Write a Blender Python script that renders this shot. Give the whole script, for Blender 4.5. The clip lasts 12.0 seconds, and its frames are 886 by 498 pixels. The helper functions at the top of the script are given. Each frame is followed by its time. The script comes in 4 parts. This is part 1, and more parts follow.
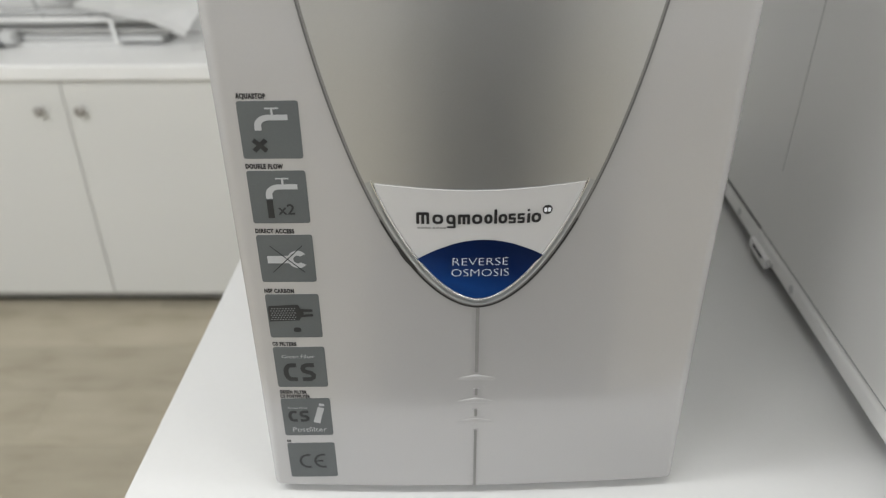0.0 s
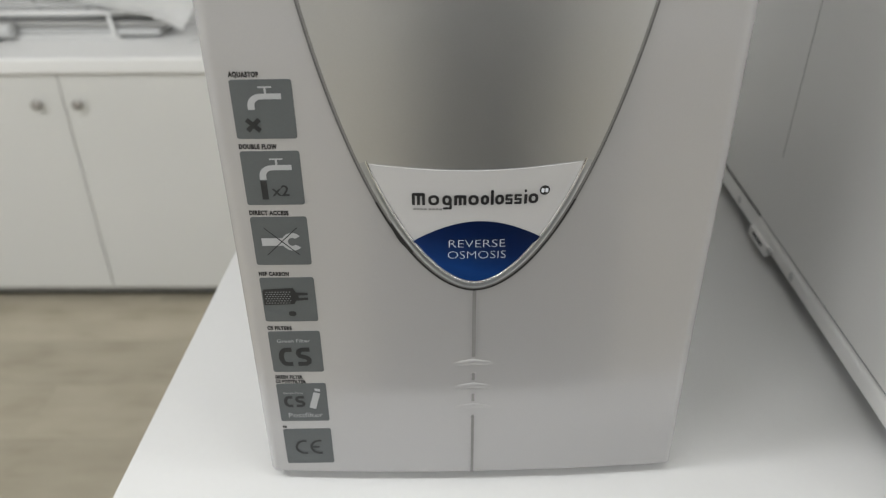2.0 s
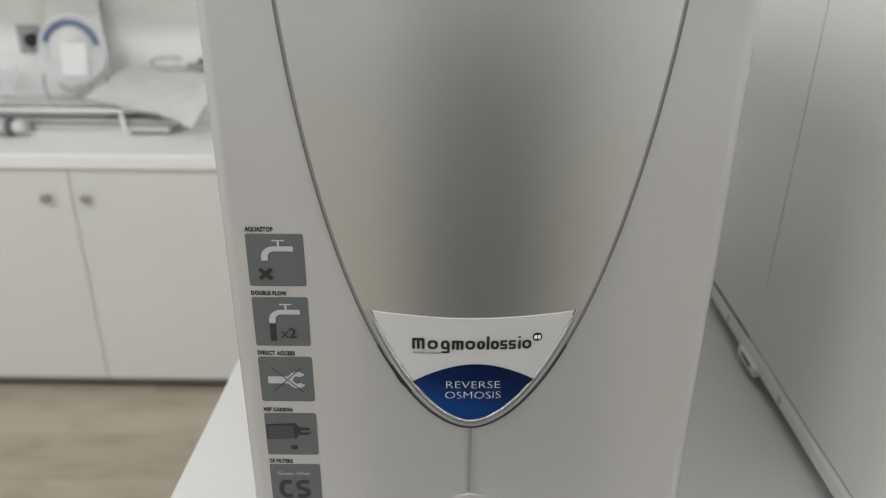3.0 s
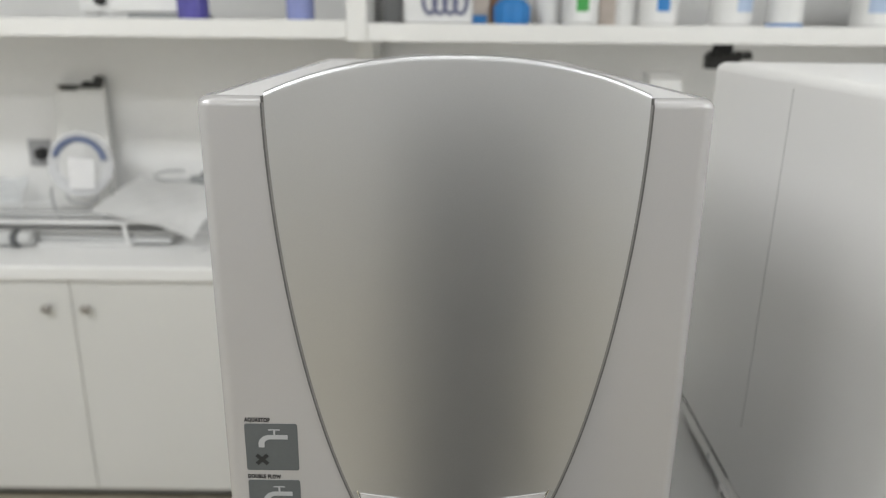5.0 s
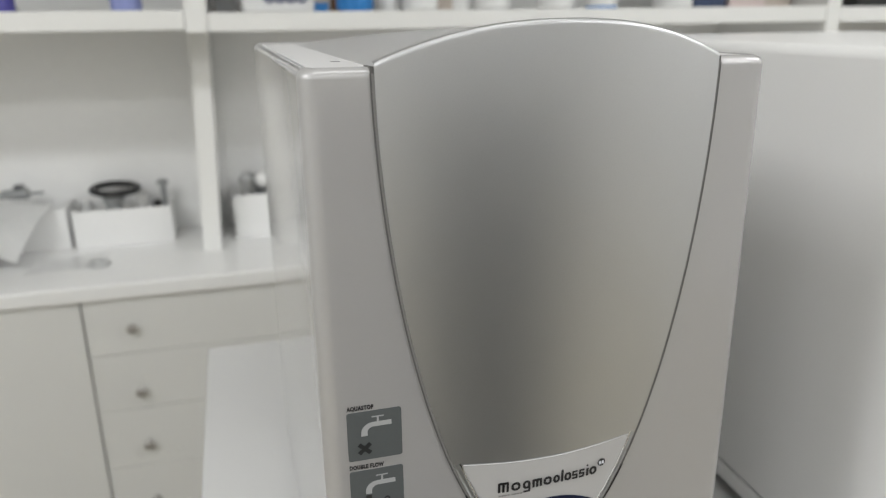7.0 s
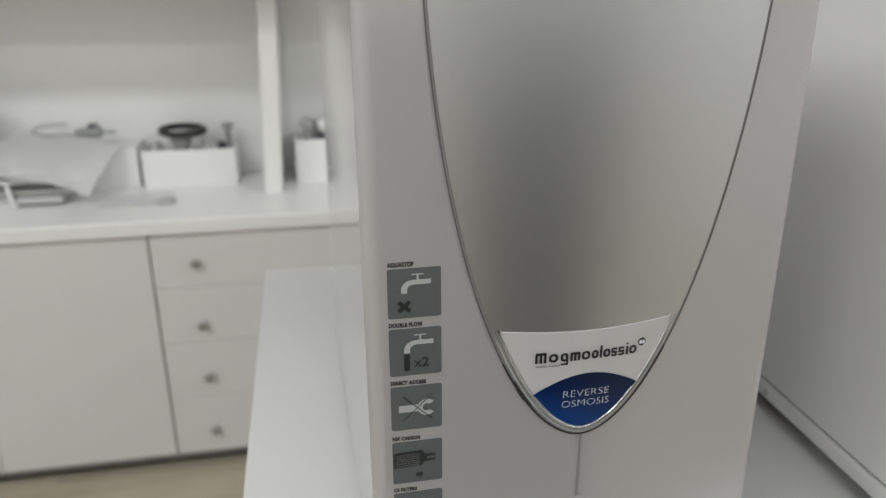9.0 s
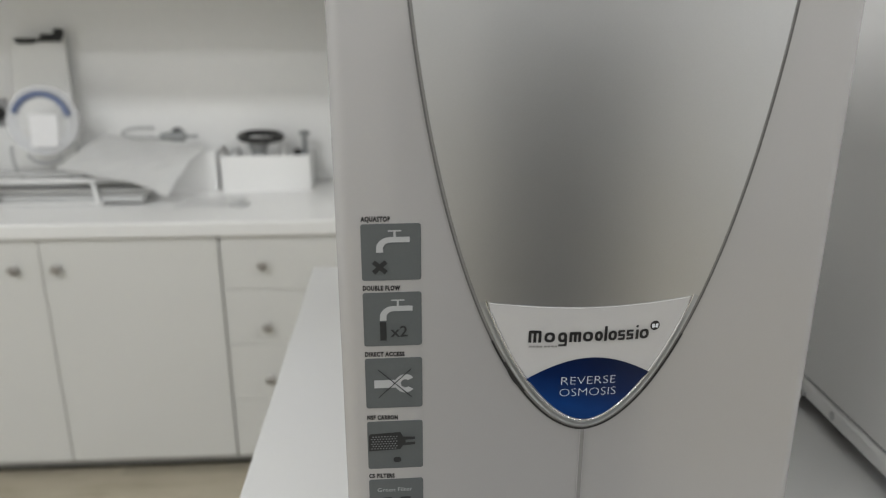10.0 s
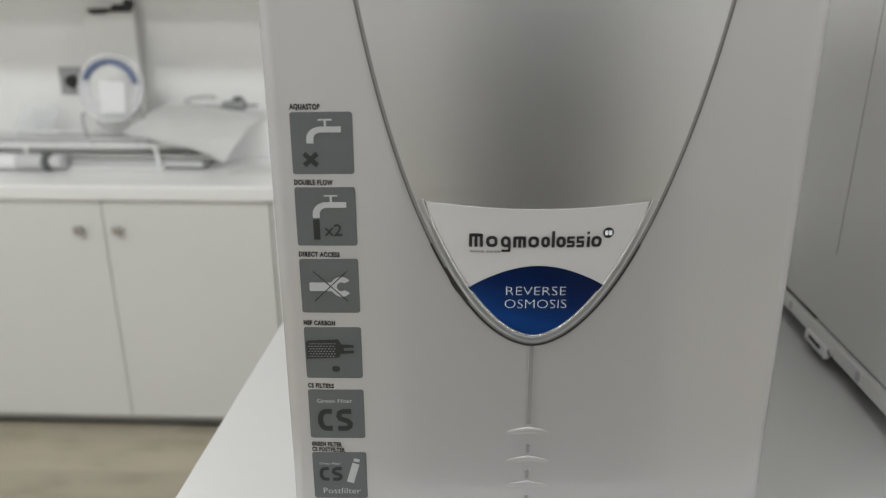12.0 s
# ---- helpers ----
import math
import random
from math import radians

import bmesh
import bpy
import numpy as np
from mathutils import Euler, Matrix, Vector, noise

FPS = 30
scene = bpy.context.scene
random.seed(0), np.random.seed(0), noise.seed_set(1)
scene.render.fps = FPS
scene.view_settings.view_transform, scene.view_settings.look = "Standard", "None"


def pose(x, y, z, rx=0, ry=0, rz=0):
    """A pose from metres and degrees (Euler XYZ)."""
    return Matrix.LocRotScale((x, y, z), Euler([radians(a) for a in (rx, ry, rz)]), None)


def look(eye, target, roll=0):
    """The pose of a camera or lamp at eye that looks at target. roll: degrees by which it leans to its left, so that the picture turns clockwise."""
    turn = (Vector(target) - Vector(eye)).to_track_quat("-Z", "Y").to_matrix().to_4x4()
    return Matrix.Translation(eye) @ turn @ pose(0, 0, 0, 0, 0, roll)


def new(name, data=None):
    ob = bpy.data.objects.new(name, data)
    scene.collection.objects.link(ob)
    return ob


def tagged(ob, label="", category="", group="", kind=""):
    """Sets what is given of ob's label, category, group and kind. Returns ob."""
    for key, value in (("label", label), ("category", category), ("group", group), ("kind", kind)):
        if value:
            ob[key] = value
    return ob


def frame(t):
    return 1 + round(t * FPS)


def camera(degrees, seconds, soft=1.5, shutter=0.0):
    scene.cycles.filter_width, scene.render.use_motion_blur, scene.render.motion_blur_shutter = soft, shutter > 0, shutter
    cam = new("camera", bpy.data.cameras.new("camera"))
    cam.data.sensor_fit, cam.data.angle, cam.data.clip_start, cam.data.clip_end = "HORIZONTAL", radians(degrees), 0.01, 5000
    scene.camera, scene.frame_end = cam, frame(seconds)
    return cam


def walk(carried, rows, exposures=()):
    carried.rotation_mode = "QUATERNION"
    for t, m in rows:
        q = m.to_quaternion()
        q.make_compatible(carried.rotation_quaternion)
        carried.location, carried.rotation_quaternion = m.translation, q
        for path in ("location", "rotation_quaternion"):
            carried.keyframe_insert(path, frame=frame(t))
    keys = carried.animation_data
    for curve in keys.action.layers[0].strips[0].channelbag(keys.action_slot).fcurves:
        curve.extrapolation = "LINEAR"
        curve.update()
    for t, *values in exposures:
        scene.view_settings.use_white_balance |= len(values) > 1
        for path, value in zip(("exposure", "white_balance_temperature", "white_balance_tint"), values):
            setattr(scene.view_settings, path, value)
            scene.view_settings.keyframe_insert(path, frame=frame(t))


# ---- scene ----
cam = camera(61.7, 12.0, soft=1.2)
PATH = [
    (0, (0.003, 0.002, 1.268), (-0.022, 1.739, 0.277), -0.5),
    (0.5, (0.003, -0.001, 1.256), (-0.021, 1.717, 0.231), -0.5),
    (1, (0.006, 0.001, 1.254), (-0.023, 1.713, 0.221), -1.0),
    (1.5, (0.007, 0.004, 1.253), (-0.016, 1.716, 0.22), -0.9),
    (2, (0.005, 0.002, 1.259), (-0.02, 1.734, 0.259), -0.6),
    (2.5, (0.005, 0.0, 1.271), (-0.004, 1.776, 0.352), 0.3),
    (3, (0.004, -0.005, 1.3), (-0.013, 1.829, 0.502), 0.4),
    (3.5, (0.005, -0.01, 1.33), (-0.012, 1.868, 0.643), 0.1),
    (3.7, (0.005, -0.013, 1.341), (-0.007, 1.881, 0.697), 0.2),
    (5.3, (0.013, -0.036, 1.373), (0.0, 1.882, 0.805), 0.6),
    (5.5, (0.004, -0.054, 1.369), (-0.072, 1.864, 0.806), 0.1),
    (6, (-0.035, -0.054, 1.365), (-0.035, 1.862, 0.792), 0.9),
    (6.5, (-0.098, -0.022, 1.365), (0.146, 1.878, 0.791), -0.4),
    (7, (-0.15, -0.011, 1.36), (0.362, 1.829, 0.765), -0.8),
    (7.2, (-0.17, -0.015, 1.362), (0.402, 1.809, 0.773), -0.8),
    (8.8, (-0.167, -0.039, 1.314), (0.271, 1.799, 0.657), 0.1),
    (9, (-0.146, -0.033, 1.301), (0.204, 1.82, 0.633), -0.3),
    (9.5, (-0.11, -0.017, 1.271), (0.091, 1.871, 0.645), -0.2),
    (10, (-0.085, -0.011, 1.252), (0.033, 1.893, 0.652), -0.0),
    (10.5, (-0.055, -0.009, 1.236), (-0.014, 1.904, 0.653), 0.4),
    (11, (-0.033, -0.004, 1.221), (-0.067, 1.906, 0.627), 0.7),
    (11.5, (-0.017, -0.005, 1.207), (-0.089, 1.901, 0.605), 0.3),
    (12, (-0.013, -0.004, 1.2), (-0.1, 1.893, 0.572), -0.2),
]
walk(cam, [(t, look(eye, target, roll)) for t, eye, target, roll in PATH], ((0, 0.19), (1, 0.10), (2, 0.06), (3.5, 0.09), (5.5, 0.09), (6.5, 0.04), (7.2, -0.05), (9, -0.09), (10.5, -0.08), (12, 0.0)))
cam.data.dof.use_dof = True
cam.data.dof.focus_distance = 0.42
cam.data.dof.aperture_fstop = 7.0

# ---- world and lights ----
world = bpy.data.worlds.new("world")
scene.world = world
world.use_nodes = True
world.node_tree.nodes["Background"].inputs[0].default_value = (0.9, 0.95, 1.0, 1)
world.node_tree.nodes["Background"].inputs[1].default_value = 0.05


def area_lamp(name, eye, target, sx, sy, watts, color):
    data = bpy.data.lights.new(name, "AREA")
    data.shape, data.size, data.size_y, data.energy, data.color = "RECTANGLE", sx, sy, watts, color
    ob = new(name, data)
    ob.matrix_world = look(eye, target)
    return ob


# Unseen lamps: y from shelf shadow edges; middle and rear ones added as fill.
LAMPS = ((-1.5, 0.1, 28), (0.1, 0.1, 5), (1.9, 0.1, 24), (-1.75, -1.25, 24), (0.1, -1.25, 6), (1.9, -1.25, 22), (-0.8, -2.7, 14), (1.1, -2.7, 13))
for lx, ly, watts in LAMPS:
    area_lamp("ceiling_lamp", (lx, ly, 2.545), (lx, ly, 0), 1.15, 0.32, watts, (0.965, 0.98, 0.995))
scene.view_settings.exposure = 0.0

# ---- materials ----


def material(name, color, rough=0.5, metal=0.0, grain=40.0, vary=0.06, bump=0.0, bump_scale=400.0, stain=3.0, coat=0.0, spec=0.5, stretch=(1, 1, 1), coat_rough=0.08):
    """A surface with a fine grain and a broad stain in its colour, and fine relief."""
    m = bpy.data.materials.new(name)
    m.use_nodes = True
    nt = m.node_tree
    b = nt.nodes["Principled BSDF"]
    b.inputs["Metallic"].default_value = metal
    b.inputs["Specular IOR Level"].default_value = spec
    b.inputs["Coat Weight"].default_value = coat
    b.inputs["Coat Roughness"].default_value = coat_rough
    tc = nt.nodes.new("ShaderNodeTexCoord")
    mp = nt.nodes.new("ShaderNodeMapping")
    mp.inputs["Scale"].default_value = stretch
    nt.links.new(tc.outputs["Object"], mp.inputs[0])
    n1, n2 = nt.nodes.new("ShaderNodeTexNoise"), nt.nodes.new("ShaderNodeTexNoise")
    n1.inputs["Scale"].default_value, n1.inputs["Detail"].default_value = grain, 6
    n2.inputs["Scale"].default_value, n2.inputs["Detail"].default_value = stain, 4
    nt.links.new(mp.outputs[0], n1.inputs[0])
    nt.links.new(mp.outputs[0], n2.inputs[0])
    add = nt.nodes.new("ShaderNodeMath")
    add.operation = "ADD"
    nt.links.new(n1.outputs[0], add.inputs[0])
    nt.links.new(n2.outputs[0], add.inputs[1])
    mr = nt.nodes.new("ShaderNodeMapRange")
    mr.inputs[1].default_value, mr.inputs[2].default_value = 0.6, 1.4
    mr.inputs[3].default_value, mr.inputs[4].default_value = 1 - vary, 1 + vary
    nt.links.new(add.outputs[0], mr.inputs[0])
    mul = nt.nodes.new("ShaderNodeVectorMath")
    mul.operation = "SCALE"
    mul.inputs[0].default_value = color
    nt.links.new(mr.outputs[0], mul.inputs["Scale"])
    nt.links.new(mul.outputs[0], b.inputs["Base Color"])
    rr = nt.nodes.new("ShaderNodeMapRange")
    rr.inputs[3].default_value, rr.inputs[4].default_value = max(0.02, rough - 0.06), min(1, rough + 0.06)
    nt.links.new(n2.outputs[0], rr.inputs[0])
    nt.links.new(rr.outputs[0], b.inputs["Roughness"])
    if bump:
        n3 = nt.nodes.new("ShaderNodeTexNoise")
        n3.inputs["Scale"].default_value, n3.inputs["Detail"].default_value = bump_scale, 3
        nt.links.new(mp.outputs[0], n3.inputs[0])
        bp = nt.nodes.new("ShaderNodeBump")
        bp.inputs["Strength"].default_value, bp.inputs["Distance"].default_value = bump, 0.001
        nt.links.new(n3.outputs[0], bp.inputs["Height"])
        nt.links.new(bp.outputs[0], b.inputs["Normal"])
    return m


def clear(name, color, rough=0.1, alpha=0.35):
    """Thin translucent plastic: part see-through, part milky."""
    m = bpy.data.materials.new(name)
    m.use_nodes = True
    nt = m.node_tree
    b = nt.nodes["Principled BSDF"]
    b.inputs["Base Color"].default_value = (*color, 1)
    b.inputs["Roughness"].default_value = rough
    n = nt.nodes.new("ShaderNodeTexNoise")
    n.inputs["Scale"].default_value = 30
    mr = nt.nodes.new("ShaderNodeMapRange")
    mr.inputs[3].default_value, mr.inputs[4].default_value = alpha * 0.7, min(1, alpha * 1.3)
    nt.links.new(n.outputs[0], mr.inputs[0])
    nt.links.new(mr.outputs[0], b.inputs["Alpha"])
    return m


M_PLASTIC = material("pearl_plastic", (0.382, 0.376, 0.372), 0.36, 0.22, grain=900, vary=0.015, coat=1.0, coat_rough=0.09)
M_LID = material("lid_plastic", (0.36, 0.358, 0.354), 0.45, 0.12, grain=900, vary=0.02, coat=0.2, coat_rough=0.3)
M_LIT_TOP = material("lit_top_plastic", (0.56, 0.555, 0.55), 0.5, 0.05, grain=900, vary=0.03, coat=0.2, coat_rough=0.3, stain=30)
M_SILVER = material("satin_silver", (0.50, 0.505, 0.51), 0.375, 0.92, grain=1600, vary=0.035, bump=0.04, bump_scale=2500)
M_CHROME = material("chrome_trim", (0.44, 0.455, 0.475), 0.42, 1.0, grain=300, vary=0.03)
M_LIP = material("bright_lip", (0.78, 0.785, 0.79), 0.26, 1.0, grain=300, vary=0.03)
M_GAP = material("dark_gap", (0.016, 0.0155, 0.015), 0.6, grain=200, vary=0.2)
M_JOINT = material("joint_shade", (0.10, 0.098, 0.095), 0.6, grain=200, vary=0.2)
M_GROOVE = material("groove_grey", (0.22, 0.215, 0.21), 0.5, grain=300, vary=0.08)
M_BADGE = material("badge_white", (0.46, 0.455, 0.45), 0.35, grain=800, vary=0.015)
M_LETTER = material("white_print", (0.75, 0.78, 0.82), 0.4, grain=500, vary=0.03)
M_INK = material("black_print", (0.010, 0.010, 0.011), 0.45, grain=500, vary=0.1)
M_ICON = material("sticker_grey", (0.084, 0.092, 0.094), 0.45, grain=600, vary=0.05)
M_ICON_LIGHT = material("sticker_light", (0.36, 0.365, 0.37), 0.4, grain=600, vary=0.04)
M_ICON_DOT = material("sticker_dots", (0.20, 0.205, 0.21), 0.45, grain=600, vary=0.05)
M_ICON_DARK = material("sticker_dark", (0.014, 0.015, 0.016), 0.45, grain=600, vary=0.1)
M_TABLE = material("white_laminate", (0.62, 0.62, 0.61), 0.24, grain=250, vary=0.012, bump=0.04, bump_scale=700, stain=2)
M_SEAM = material("seam_grey", (0.40, 0.40, 0.385), 0.5, grain=200, vary=0.05)
M_BOX = material("white_enamel", (0.77, 0.765, 0.75), 0.3, grain=500, vary=0.015, bump=0.05, bump_scale=900)
M_DOOR = material("cabinet_white", (0.58, 0.58, 0.56), 0.4, grain=120, vary=0.02, bump=0.05, bump_scale=500)
M_COUNTER = material("counter_white", (0.88, 0.88, 0.87), 0.24, grain=150, vary=0.02, bump=0.04, bump_scale=600)
M_BAND = material("edge_band_white", (0.70, 0.70, 0.69), 0.4, grain=150, vary=0.02)
M_SHELF = material("shelf_white", (0.79, 0.79, 0.77), 0.42, grain=120, vary=0.02, bump=0.04)
M_WALL = material("wall_paint", (0.80, 0.80, 0.79), 0.7, grain=90, vary=0.025, bump=0.15, bump_scale=300)
M_TILE = material("wall_panel_white", (0.88, 0.88, 0.87), 0.35, grain=60, vary=0.02)
M_BLOCKER = material("dark_blocker_paint", (0.03, 0.03, 0.032), 0.8, grain=60, vary=0.05, bump=0.1)
M_CEIL = material("ceiling_paint", (0.82, 0.82, 0.81), 0.8, grain=60, vary=0.02)
M_PLINTH = material("plinth_grey", (0.30, 0.30, 0.285), 0.6, grain=60, vary=0.1)
M_NICKEL = material("brushed_nickel", (0.37, 0.355, 0.34), 0.45, 0.9, grain=400, vary=0.08)
M_SOCKET = material("socket_grey", (0.36, 0.365, 0.37), 0.45, grain=200, vary=0.04)
M_BLACK = material("black_rubber", (0.018, 0.018, 0.018), 0.5, grain=200, vary=0.2)
M_GREY = material("grey_plastic", (0.30, 0.31, 0.31), 0.45, grain=200, vary=0.06)
M_DKGREY = material("dark_grey_plastic", (0.11, 0.115, 0.12), 0.45, grain=200, vary=0.08)
M_LTGREY = material("light_grey_plastic", (0.52, 0.525, 0.52), 0.4, grain=200, vary=0.04)
M_PAPER = material("white_paper", (0.93, 0.93, 0.92), 0.75, grain=90, vary=0.03, bump=0.08, bump_scale=120)
M_CARD = material("white_card", (0.85, 0.85, 0.84), 0.6, grain=120, vary=0.02)
M_LABEL = material("label_paper", (0.74, 0.74, 0.75), 0.6, grain=90, vary=0.05)
M_BOARD = material("board_grey", (0.80, 0.80, 0.78), 0.55, grain=90, vary=0.03)
M_WIRE = material("white_coated_wire", (0.74, 0.74, 0.73), 0.35, grain=200, vary=0.02)
M_STEEL = material("steel_profile", (0.42, 0.42, 0.41), 0.4, 0.6, grain=150, vary=0.08, stretch=(1, 12, 12))
M_TUBE = clear("clear_tubing", (0.90, 0.91, 0.93), 0.15, 0.75)
M_FILM = clear("clear_film", (0.85, 0.86, 0.87), 0.12, 0.22)
M_POUCH = clear("pale_pouch", (0.80, 0.86, 0.90), 0.2, 0.24)
M_BLUEBAND = material("blue_band", (0.13, 0.17, 0.30), 0.4, grain=150, vary=0.15)
M_BLUEJAR = material("blue_violet_plastic", (0.085, 0.075, 0.34), 0.12, grain=60, vary=0.15, coat=0.4)
M_PALEJAR = material("pale_blue_plastic", (0.26, 0.30, 0.58), 0.15, grain=60, vary=0.1, coat=0.4)
M_BOTTLE = material("white_bottle_plastic", (0.78, 0.78, 0.77), 0.3, grain=200, vary=0.02)
M_GREEN = material("green_label", (0.05, 0.33, 0.07), 0.4, grain=150, vary=0.1)
M_SKY = material("bright_blue_label", (0.022, 0.20, 0.52), 0.4, grain=150, vary=0.1)
M_PALE = material("pale_blue_label", (0.42, 0.52, 0.68), 0.4, grain=150, vary=0.08)
M_BROWN = material("brown_label", (0.24, 0.12, 0.055), 0.5, grain=100, vary=0.15)
M_BEIGE = material("beige_label", (0.48, 0.42, 0.37), 0.5, grain=60, vary=0.15)
M_PINK = material("pinkish_card", (0.62, 0.52, 0.50), 0.6, grain=60, vary=0.08)
M_NAVY = material("navy_card", (0.02, 0.04, 0.10), 0.4, grain=60, vary=0.2)
M_NAVYRING = material("navy_ring", (0.15, 0.16, 0.26), 0.4, grain=60, vary=0.2)


def blue_ramp():
    """Deep blue whose colour ramps from navy at its upper edge to brighter blue at the tip."""
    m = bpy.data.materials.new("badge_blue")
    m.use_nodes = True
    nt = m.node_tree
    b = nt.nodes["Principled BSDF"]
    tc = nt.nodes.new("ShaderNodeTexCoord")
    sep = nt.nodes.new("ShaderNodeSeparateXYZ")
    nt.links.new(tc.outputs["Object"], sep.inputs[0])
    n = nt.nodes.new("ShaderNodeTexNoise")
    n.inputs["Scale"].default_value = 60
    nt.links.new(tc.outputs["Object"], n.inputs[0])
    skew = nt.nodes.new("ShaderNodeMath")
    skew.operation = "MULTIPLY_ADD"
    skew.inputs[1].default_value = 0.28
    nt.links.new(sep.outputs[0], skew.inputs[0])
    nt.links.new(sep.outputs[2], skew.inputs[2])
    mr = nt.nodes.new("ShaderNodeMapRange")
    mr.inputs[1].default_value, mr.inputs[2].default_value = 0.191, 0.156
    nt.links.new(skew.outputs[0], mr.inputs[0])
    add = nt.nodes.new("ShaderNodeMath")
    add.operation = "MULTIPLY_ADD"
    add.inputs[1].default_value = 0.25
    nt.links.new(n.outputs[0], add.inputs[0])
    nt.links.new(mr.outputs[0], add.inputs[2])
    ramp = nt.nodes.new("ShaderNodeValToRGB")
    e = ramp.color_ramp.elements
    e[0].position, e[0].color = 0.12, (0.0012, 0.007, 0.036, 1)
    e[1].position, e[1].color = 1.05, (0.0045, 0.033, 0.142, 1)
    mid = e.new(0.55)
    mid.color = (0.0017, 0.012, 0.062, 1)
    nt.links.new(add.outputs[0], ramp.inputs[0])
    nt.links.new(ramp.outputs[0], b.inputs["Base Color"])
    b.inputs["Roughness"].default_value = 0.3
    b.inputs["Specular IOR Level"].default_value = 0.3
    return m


M_BLUE = blue_ramp()


def wood():
    """Pale oak boards: long streaks and darker knots, each board in its own shade."""
    m = bpy.data.materials.new("pale_oak")
    m.use_nodes = True
    nt = m.node_tree
    b = nt.nodes["Principled BSDF"]
    tc = nt.nodes.new("ShaderNodeTexCoord")
    info = nt.nodes.new("ShaderNodeObjectInfo")
    off = nt.nodes.new("ShaderNodeVectorMath")
    off.operation = "MULTIPLY_ADD"
    sc = nt.nodes.new("ShaderNodeCombineXYZ")
    nt.links.new(info.outputs["Random"], sc.inputs[0])
    nt.links.new(info.outputs["Random"], sc.inputs[1])
    off.inputs[1].default_value = (17, 29, 0)
    nt.links.new(sc.outputs[0], off.inputs[0])
    nt.links.new(tc.outputs["Object"], off.inputs[2])
    streak = nt.nodes.new("ShaderNodeMapping")
    streak.inputs["Scale"].default_value = (1.8, 9, 6)
    nt.links.new(off.outputs[0], streak.inputs[0])
    n1 = nt.nodes.new("ShaderNodeTexNoise")
    n1.inputs["Scale"].default_value, n1.inputs["Detail"].default_value, n1.inputs["Distortion"].default_value = 3.0, 8, 0.6
    nt.links.new(streak.outputs[0], n1.inputs[0])
    broad = nt.nodes.new("ShaderNodeMapping")
    broad.inputs["Scale"].default_value = (2.8, 4.5, 4)
    nt.links.new(off.outputs[0], broad.inputs[0])
    n2 = nt.nodes.new("ShaderNodeTexNoise")
    n2.inputs["Scale"].default_value, n2.inputs["Detail"].default_value = 2.2, 3
    nt.links.new(broad.outputs[0], n2.inputs[0])
    mixf = nt.nodes.new("ShaderNodeMath")
    mixf.operation = "MULTIPLY_ADD"
    mixf.inputs[1].default_value = 0.55
    nt.links.new(n2.outputs[0], mixf.inputs[0])
    half = nt.nodes.new("ShaderNodeMath")
    half.operation = "MULTIPLY"
    half.inputs[1].default_value = 0.5
    nt.links.new(n1.outputs[0], half.inputs[0])
    nt.links.new(half.outputs[0], mixf.inputs[2])
    ramp = nt.nodes.new("ShaderNodeValToRGB")
    e = ramp.color_ramp.elements
    e[0].position, e[0].color = 0.24, (0.285, 0.25, 0.178, 1)
    e[1].position, e[1].color = 0.76, (0.445, 0.405, 0.315, 1)
    mid = e.new(0.48)
    mid.color = (0.385, 0.347, 0.266, 1)
    nt.links.new(mixf.outputs[0], ramp.inputs[0])
    hsv = nt.nodes.new("ShaderNodeHueSaturation")
    mr = nt.nodes.new("ShaderNodeMapRange")
    mr.inputs[3].default_value, mr.inputs[4].default_value = 0.9, 1.1
    nt.links.new(info.outputs["Random"], mr.inputs[0])
    nt.links.new(mr.outputs[0], hsv.inputs["Value"])
    nt.links.new(ramp.outputs[0], hsv.inputs["Color"])
    nt.links.new(hsv.outputs[0], b.inputs["Base Color"])
    b.inputs["Roughness"].default_value = 0.45
    bp = nt.nodes.new("ShaderNodeBump")
    bp.inputs["Strength"].default_value, bp.inputs["Distance"].default_value = 0.15, 0.001
    nt.links.new(n1.outputs[0], bp.inputs["Height"])
    nt.links.new(bp.outputs[0], b.inputs["Normal"])
    return m


M_WOOD = wood()

# ---- building helpers ----
import collections


def mesh_object(name, bm, mat, parent=None, label="", smooth=None):
    me = bpy.data.meshes.new(name)
    bmesh.ops.recalc_face_normals(bm, faces=bm.faces)
    bm.to_mesh(me)
    bm.free()
    me.materials.append(mat)
    if smooth is not None:
        me.polygons.foreach_set("use_smooth", [True] * len(me.polygons))
        limit = math.cos(radians(smooth))
        at = collections.defaultdict(list)
        polys = [(p.normal.copy(), p.area, p.vertices[:]) for p in me.polygons]
        for n, area, verts in polys:
            for v in verts:
                at[v].append((n, area))
        out = []
        for n, area, verts in polys:
            for v in verts:
                total = Vector((0, 0, 0))
                for other, weight in at[v]:
                    if n.dot(other) > limit:
                        total += other * weight
                out.append(total.normalized() if total.length > 0 else n)
        me.normals_split_custom_set(out)
    ob = new(name, me)
    if parent:
        ob.parent = parent
    if label:
        ob["label"] = label
    return ob


def part(name, bm, mat, parent, label="", smooth=35):
    return mesh_object(name, bm, mat, parent, label, smooth)


def thing(name, m, label, category, group="", kind=""):
    ob = new(name)
    ob.empty_display_size = 0.05
    ob.matrix_world = m
    return tagged(ob, label, category, group, kind)


